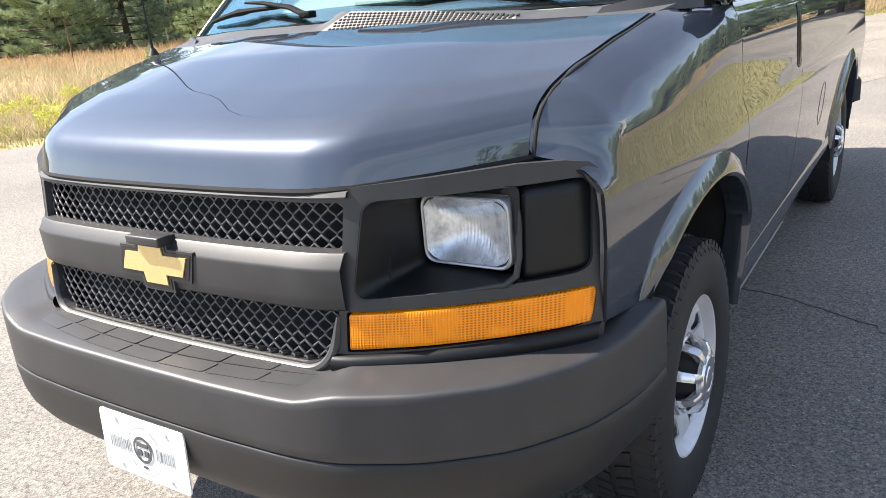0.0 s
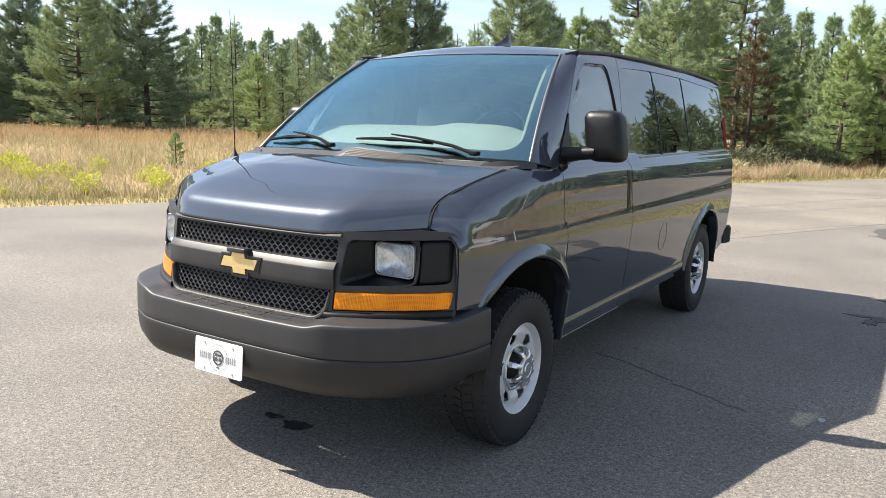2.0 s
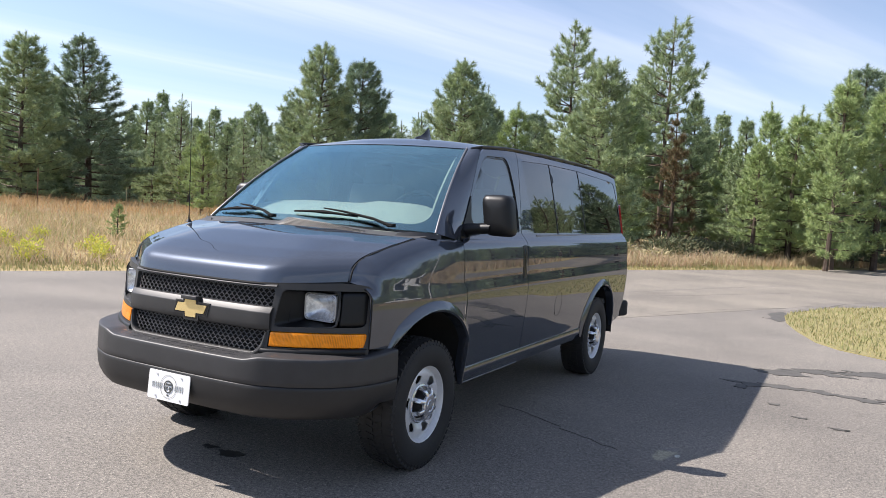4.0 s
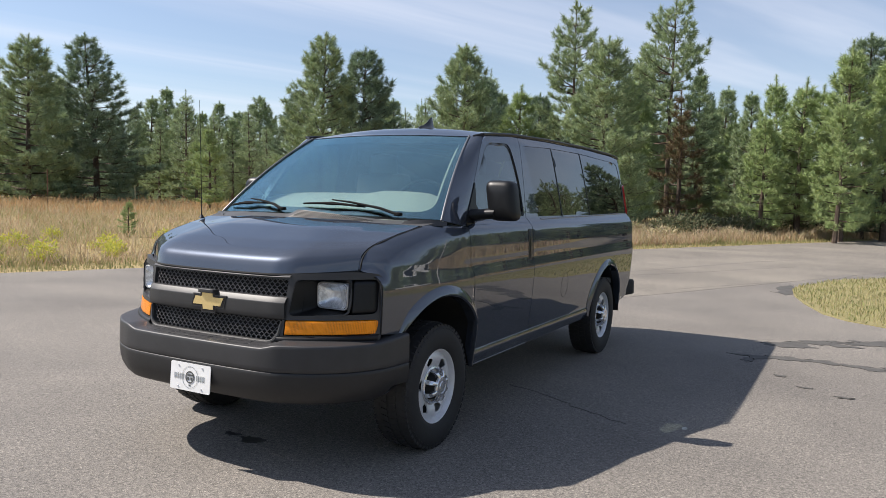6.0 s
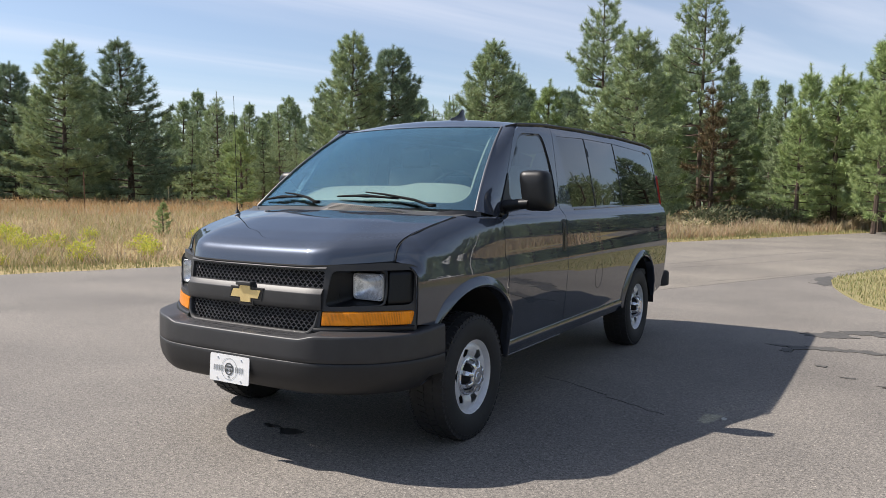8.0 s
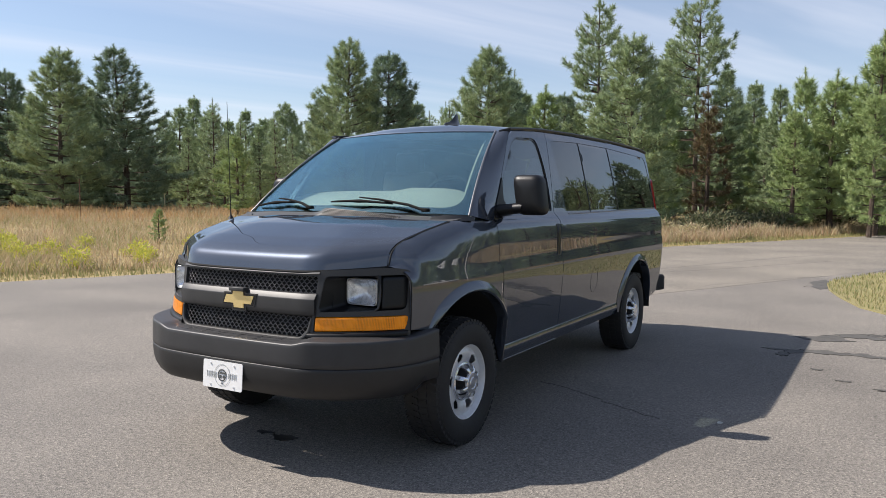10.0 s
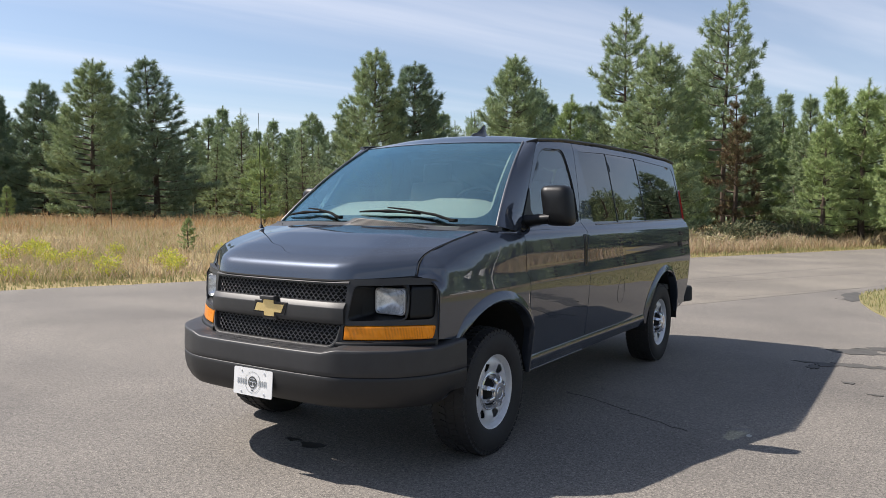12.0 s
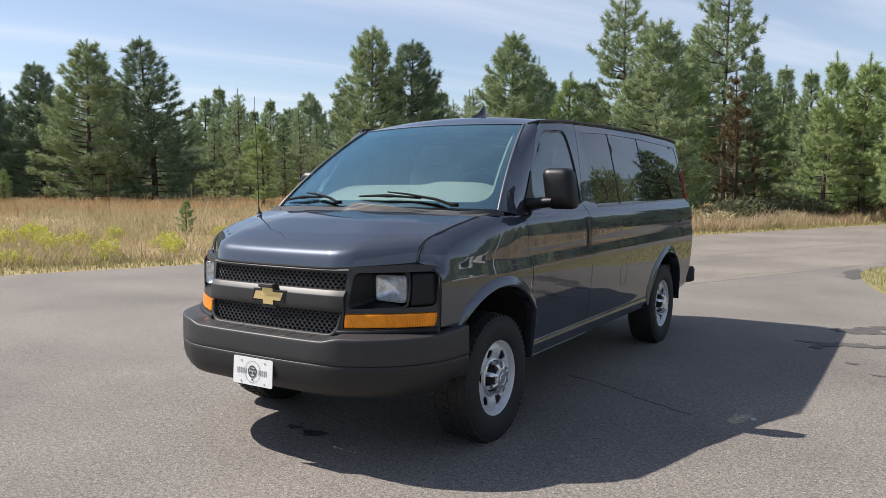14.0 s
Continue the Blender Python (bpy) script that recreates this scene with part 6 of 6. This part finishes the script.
LEFT_STAND = [(-42.1, 21.5, 9.0, 0), (-35.7, 20.7, 9.5, 1), (-35.6, 24.3, 10.2, 2), (-43.2, 27.4, 8.5, 0), (-46.9, 25.2, 7.7, 3), (-44.3, 32.7, 6.7, 0),
              (-62.9, 49.5, 9.9, 3), (-65.7, 53.9, 11.7, 3), (-66.3, 56.3, 13.1, 3), (-56.2, 49.7, 10.2, 1), (-53.4, 49.7, 9.2, 3), (-55.2, 53.6, 10.7, 3),
              (-59.3, 60.8, 10.6, 1), (-53.6, 57.9, 11.7, 1), (-59.9, 67.0, 10.6, 3), (-24.2, 22.3, 4.7, 4), (-29.0, 26.0, 4.4, 4),
              (-46.0, 18.5, 9.8, 2), (-49.0, 22.0, 9.0, 0), (-45.0, 14.5, 9.4, 1), (-52.0, 17.0, 10.0, 0), (-37.5, 16.9, 2.6, 4), (-14.9, 10.4, 1.25, 4)]
MID_STAND = [(-23.9, 30.7, 10.6, 1), (-23.2, 33.7, 10.3, 0), (-27.7, 37.9, 9.1, 3), (-32.0, 38.3, 8.7, 0), (-29.2, 46.5, 9.1, 3), (-17.1, 35.0, 10.3, 1),
             (-18.6, 41.0, 9.4, 0), (-18.5, 43.2, 8.8, 3), (-14.9, 38.3, 8.3, 4), (-24.7, 46.9, 9.0, 3), (-14.6, 40.6, 8.1, 0)]
RIGHT_STAND = [(-12.0, 39.4, 13.1, 5), (-6.7, 28.5, 8.6, 1), (-8.6, 32.1, 7.3, 0), (-7.4, 34.6, 8.1, 4), (-8.0, 38.5, 9.4, 3), (-5.8, 37.0, 12.4, 5), (-7.7, 40.7, 11.0, 5),
               (-5.1, 41.2, 9.0, 3), (-4.3, 45.4, 8.7, 3), (-5.7, 49.3, 8.0, 0), (-1.6, 35.7, 7.0, 3), (-0.4, 33.8, 7.4, 4), (-0.6, 31.8, 5.6, 4), (0.9, 32.9, 7.1, 4),
               (1.4, 38.0, 7.5, 4), (-0.4, 43.9, 6.9, 3), (2.4, 30.0, 5.9, 4), (2.6, 32.0, 8.4, 4), (3.3, 36.0, 9.4, 0), (4.1, 34.0, 8.2, 4), (-2.9, 39.6, 6.2, 4), (5.5, 37.9, 9.1, 4), (-4.3, 32.2, 6.7, 6)]
placed = set()


def plant(i, x, y, h, k, group, fat=1.0):
    s = h / HEIGHTS[k]
    wide = fat * s * (0.92 + 0.16 * ((i * 7) % 5) / 4)
    z = ground_z(x, y) - 0.05
    m = pose(x, y, z, 0, 0, (i * 83) % 360) @ Matrix.Diagonal((wide, wide, s, 1))
    if k in placed:
        keep = PINES[k].scale
        t = copy_thing(PINES[k], m @ Matrix.Diagonal((1 / keep.x, 1 / keep.y, 1 / keep.z, 1)))
    else:
        t = PINES[k]
        t.matrix_basis = m
        placed.add(k)
    tagged(t, group=group)


i = 0
for stand, group in ((LEFT_STAND, "pines in the field"), (MID_STAND, "pines behind the van"), (RIGHT_STAND, "pines along the road")):
    for x, y, h, k in stand:
        z = ground_z(x, y)
        fat = 1.2 if i < 3 else 1.12 if group != "pines along the road" else 1.22 if (x, y) == (-6.7, 28.5) else 1.0
        plant(i, x, y, h - z, k, group, fat)
        i += 1
# the wood goes on behind the first rows, and round the lot out of sight
for _ in range(46):
    s, d = rng.uniform(34, 84), rng.uniform(26, 52)
    x, y = edge_spot(s, d)
    plant(i, x, y, rng.uniform(8.5, 11.5), int(rng.choice([3, 7, 7])), "pines in the wood")
    i += 1
for _ in range(26):
    s, d = rng.uniform(-6, 34), rng.uniform(46, 62)
    x, y = edge_spot(s, d)
    plant(i, x, y, rng.uniform(7.0, 9.5), int(rng.choice([3, 7, 7])), "pines in the wood")
    i += 1
for _ in range(24):
    q = rng.uniform(-1.9, 0.55)
    r = rng.uniform(46, 62)
    plant(i, 3 + r * math.cos(q), -2 + r * math.sin(q), rng.uniform(7, 11), int(rng.choice([3, 7, 7])), "pines beyond the lot")
    i += 1

for _ in range(22):
    q, r = rng.uniform(1.22, 1.43), rng.uniform(42, 56)
    plant(i, 2 + r * math.cos(q), 2 + r * math.sin(q), rng.uniform(7.5, 9.5), int(rng.choice([2, 7, 7])), "pines beyond the lot")
    i += 1
for _ in range(44):
    q, r = rng.uniform(0.55, 1.33), rng.uniform(62, 76)
    plant(i, 2 + r * math.cos(q), 2 + r * math.sin(q), rng.uniform(8.5, 11.0), 7, "pines beyond the lot")
    i += 1
# a far wood that closes the lot on the side out of sight
fv, ff = [], []
for n_ in range(760):
    q, r = (rng.uniform(-1.6, 1.40), rng.uniform(82, 100)) if n_ < 420 else (rng.uniform(1.40, 3.3), rng.uniform(98, 120))
    cx, cy, hh, ww = 2 + r * math.cos(q), 2 + r * math.sin(q), rng.uniform(8.5, 12.5) * (1.0 if n_ < 420 else 0.62), rng.uniform(1.6, 2.6)
    base = len(fv)
    for lev in range(4):
        for k in range(7):
            a_ = 2 * math.pi * k / 7 + lev
            rad = ww * (1.0, 0.95, 0.6, 0.25)[lev] * rng.uniform(0.7, 1.2)
            fv.append((cx + rad * math.cos(a_), cy + rad * math.sin(a_), hh * (0.0, 0.25, 0.6, 0.85)[lev] * rng.uniform(0.94, 1.06)))
    fv.append((cx, cy, hh))
    for lev in range(3):
        ff += [(base + lev * 7 + k, base + lev * 7 + (k + 1) % 7, base + lev * 7 + 7 + (k + 1) % 7, base + lev * 7 + 7 + k) for k in range(7)]
    ff += [(base + 21 + k, base + 21 + (k + 1) % 7, base + 28) for k in range(7)]
tagged(mesh_object("far_woods", fv, ff, NEEDLE_DARK, smooth=False), "distant dark pine wood beyond the lot", "woods", kind="stuff")
FAR_FIELD = [(12.5, -30.0), (12.0, -10.0), (11.8, 2.0), (11.5, 8.0), (11.0, 14.0), (10.5, 22.0), (12.0, 34.0), (15.0, 48.0), (40.0, 60.0), (44.0, 20.0), (40.0, -30.0)]
flat_patch("grass_field", FAR_FIELD, 0.010, FIELD, "dry grass field across the lot", "ground", thick=0.02)
pts = np.stack([rng.uniform(11, 26, 26000), rng.uniform(-12, 34, 26000)], 1)
pts = pts[inside(FAR_FIELD, pts)]
blades("far_grass", [(x, y, 0.0, 1.0) for x, y in pts], GRASS, "dry straw-coloured grass across the lot", "grass", 0.45, 0.02, 0.8, seed=6)

# ---------------------------------------------------------------- small things on the lot
flat_patch("oil_stain", ragged(-0.075, -0.515, 0.085, 0.045, seed=1, rough=0.9, n=40), 0.0045, TAR, "small dark oil spot on the asphalt", "stain")
flat_patch("oil_stain", ragged(-0.27, -0.49, 0.05, 0.03, seed=2, rough=1.0, n=40), 0.0045, TAR, "faint dark drip on the asphalt", "stain")
flat_patch("pale_mark", ragged(2.20, 1.25, 0.018, 0.030, seed=3), 0.0045, PALE_SPOT, "small pale mark on the asphalt", "stain")


def seam(name, pts, width, mat, label, seed, z=0.0045):
    """A wandering thin strip: a crack or a sealed joint."""
    g_ = np.random.default_rng(seed)
    line_ = []
    for a, b in zip(pts, pts[1:]):
        n = max(2, int(math.dist(a, b) / 0.06))
        for k in range(n):
            t = k / n
            line_.append((a[0] + (b[0] - a[0]) * t + g_.normal() * 0.010, a[1] + (b[1] - a[1]) * t + g_.normal() * 0.010))
    left_, right_ = [], []
    for k, p in enumerate(line_):
        q = line_[min(k + 1, len(line_) - 1)]
        o = line_[max(k - 1, 0)]
        d = Vector((q[0] - o[0], q[1] - o[1])).normalized()
        w = width * g_.uniform(0.3, 1.0)
        left_.append((p[0] - d.y * w, p[1] + d.x * w, z))
        right_.append((p[0] + d.y * w, p[1] - d.x * w, z))
    rows = [[(x, y, z - 0.006) for x, y, z in left_], left_, right_, [(x, y, z - 0.006) for x, y, z in right_]]
    tagged(sheet(name, rows, mat, None, label, smooth=False), category="crack", kind="structure")


CRACK = material("dark crack in asphalt", (0.105, 0.098, 0.090), 0.9, grain=(40, 0.3))
TYRE = material("rubbed tyre track", (0.165, 0.150, 0.132), 0.8, grain=(50, 0.3), stains=(5, 0.2))
WORN = material("darker worn asphalt", (0.080, 0.076, 0.070), 0.85, grain=(60, 0.3), stains=(6, 0.2))
seam("crack", [(0.70, 1.68), (0.943, 1.603), (1.213, 1.466), (1.42, 1.33), (1.65, 1.20), (1.90, 1.12)], 0.0024, CRACK, "thin crack in the asphalt", 1)
g2 = np.random.default_rng(31)
for line_pts, thick, lab in (([(2.40, 4.86), (2.52, 5.02), (2.85, 5.36), (3.21, 5.62), (3.9, 5.95), (4.6, 6.2)], 0.16, "dark damp-looking tar patch on the asphalt"),
                             ([(2.20, 4.22), (2.30, 4.02), (2.42, 4.15), (2.75, 4.28), (3.05, 4.20), (3.30, 4.17), (3.6, 4.3)], 0.12, "dark patchy stain on the asphalt")):
    for p, q in zip(line_pts, line_pts[1:]):
        steps = max(1, int(math.dist(p, q) / 0.16))
        for k in range(steps):
            t = (k + g2.uniform(0.1, 0.9)) / steps
            flat_patch("tar_patch", ragged(p[0] + (q[0] - p[0]) * t + g2.normal() * 0.02, p[1] + (q[1] - p[1]) * t + g2.normal() * 0.03, thick * g2.uniform(0.7, 1.7), thick * g2.uniform(0.35, 1.0), seed=float(g2.uniform(0, 50)), rough=1.1, n=34),
                       0.0044 + 0.00012 * k + 0.0008 * float(g2.uniform()), WORN, lab, "stain")
for x, y, rx, ry, sd in ((2.36, 4.10, 0.10, 0.06, 5), (3.16, 2.82, 0.08, 0.035, 6), (2.85, 3.0, 0.05, 0.02, 7), (2.62, 3.36, 0.06, 0.03, 8), (2.28, 3.95, 0.05, 0.09, 12)):
    flat_patch("tar_patch", ragged(x, y, rx, ry, seed=sd, rough=1.1, n=34), 0.0056, WORN, "small dark stain on the asphalt", "stain")

# a rusty stake and a pale post in the field
for x, y, h, r, mat, lab in ((-24.5, 14.3, 1.75, 0.022, material("rusty steel", (0.14, 0.07, 0.045), 0.85, grain=(20, 0.3)), "thin rusty stake in the field"),
                             (-31.5, 24.0, 1.15, 0.035, material("pale weathered post", (0.42, 0.38, 0.22), 0.85, grain=(14, 0.2)), "pale weathered post in the field")):
    z = ground_z(x, y)
    tagged(tube("stake", [(x, y, z - 0.1), (x + 0.01, y, z + h * 0.5), (x - 0.01, y, z + h)], [r, r * 0.95, r * 0.9], mat, None, lab, n=8), category="post")
seam("crack", [(0.41, 9.5), (0.83, 10.29), (1.36, 11.34), (2.14, 12.53)], 0.010, TYRE, "dark joint along the road", 4)
seam("tyre_track", [(-1.9, 10.6), (-1.11, 12.23), (-0.7, 13.22), (0.04, 15.22), (0.93, 17.4), (1.9, 19.2)], 0.05, TYRE, "faint dark tyre track on the road", 5)
seam("tyre_track", [(-0.77, 11.6), (0.02, 12.9), (0.47, 13.7), (0.9, 14.66), (1.36, 15.4), (1.97, 16.6)], 0.04, TYRE, "faint dark tyre track on the road", 6)
seam("tar_strip", [(1.99, 10.26), (2.24, 11.64), (2.61, 13.27), (3.13, 15.14)], 0.14, TYRE, "dark tar patch beside the island", 7)
flat_patch("oil_stain", ragged(2.15, 10.9, 0.22, 0.8, seed=9, rough=0.8), 0.0048, WORN, "dark tar patch at the island's tip", "stain")

# seen only as reflections in the paint: vehicles on the far side of the lot
WHITE = material("white vehicle paint", (0.75, 0.75, 0.74), 0.3, stains=(3, 0.06))
for x, y, turn_, lab, size, cab in ((26.0, 27.0, 60, "white pickup truck parked in the far grass", (2.0, 5.2, 0.75), (1.8, 1.9, 0.75)),):
    truck = tagged(new("pickup_truck"), lab, "truck")
    truck.matrix_basis = pose(x, y, 0.0, 0, 0, turn_)
    part("body", box(bmesh.new(), (0, 0, 0.85), size, 0.10), WHITE, truck)
    part("cab", box(bmesh.new(), (0, -0.4, 1.55), cab, 0.18), WHITE, truck)
    part("side_window", box(bmesh.new(), (-0.88, -0.4, 1.60), (0.06, 1.4, 0.42), 0.02), GLOSS_BLACK, truck)
    for wx in (-0.85, 0.85):
        for wy in (-1.6, 1.6):
            bm = bmesh.new()
            bmesh.ops.create_cone(bm, segments=20, radius1=0.38, radius2=0.38, depth=0.25, cap_ends=True, matrix=pose(wx, wy, 0.39, 0, 90, 0))
            part("wheel", bm, RUBBER, truck)
trailer = tagged(new("flatbed_trailer"), "dark flatbed trailer in the far grass", "trailer")
trailer.matrix_basis = pose(20.0, 27.0, 0.0, 0, 0, 75)
part("deck", box(bmesh.new(), (0, 0, 0.75), (2.2, 6.0, 0.18), 0.02), DARK, trailer)
part("rack", box(bmesh.new(), (0, 2.6, 1.5), (2.0, 0.10, 1.3), 0.02), DARK, trailer)
for wx in (-1.0, 1.0):
    for wy in (-0.5, 0.5):
        bm = bmesh.new()
        bmesh.ops.create_cone(bm, segments=20, radius1=0.36, radius2=0.36, depth=0.22, cap_ends=True, matrix=pose(wx, wy, 0.37, 0, 90, 0))
        part("wheel", bm, RUBBER, trailer)
tagged(tube("utility_pole", [(19.5, 25.0, 0.0), (19.5, 25.0, 3.0), (19.55, 25.0, 6.5)], [0.10, 0.09, 0.07], WHITE, None, "pale pole across the lot", n=8), category="pole")
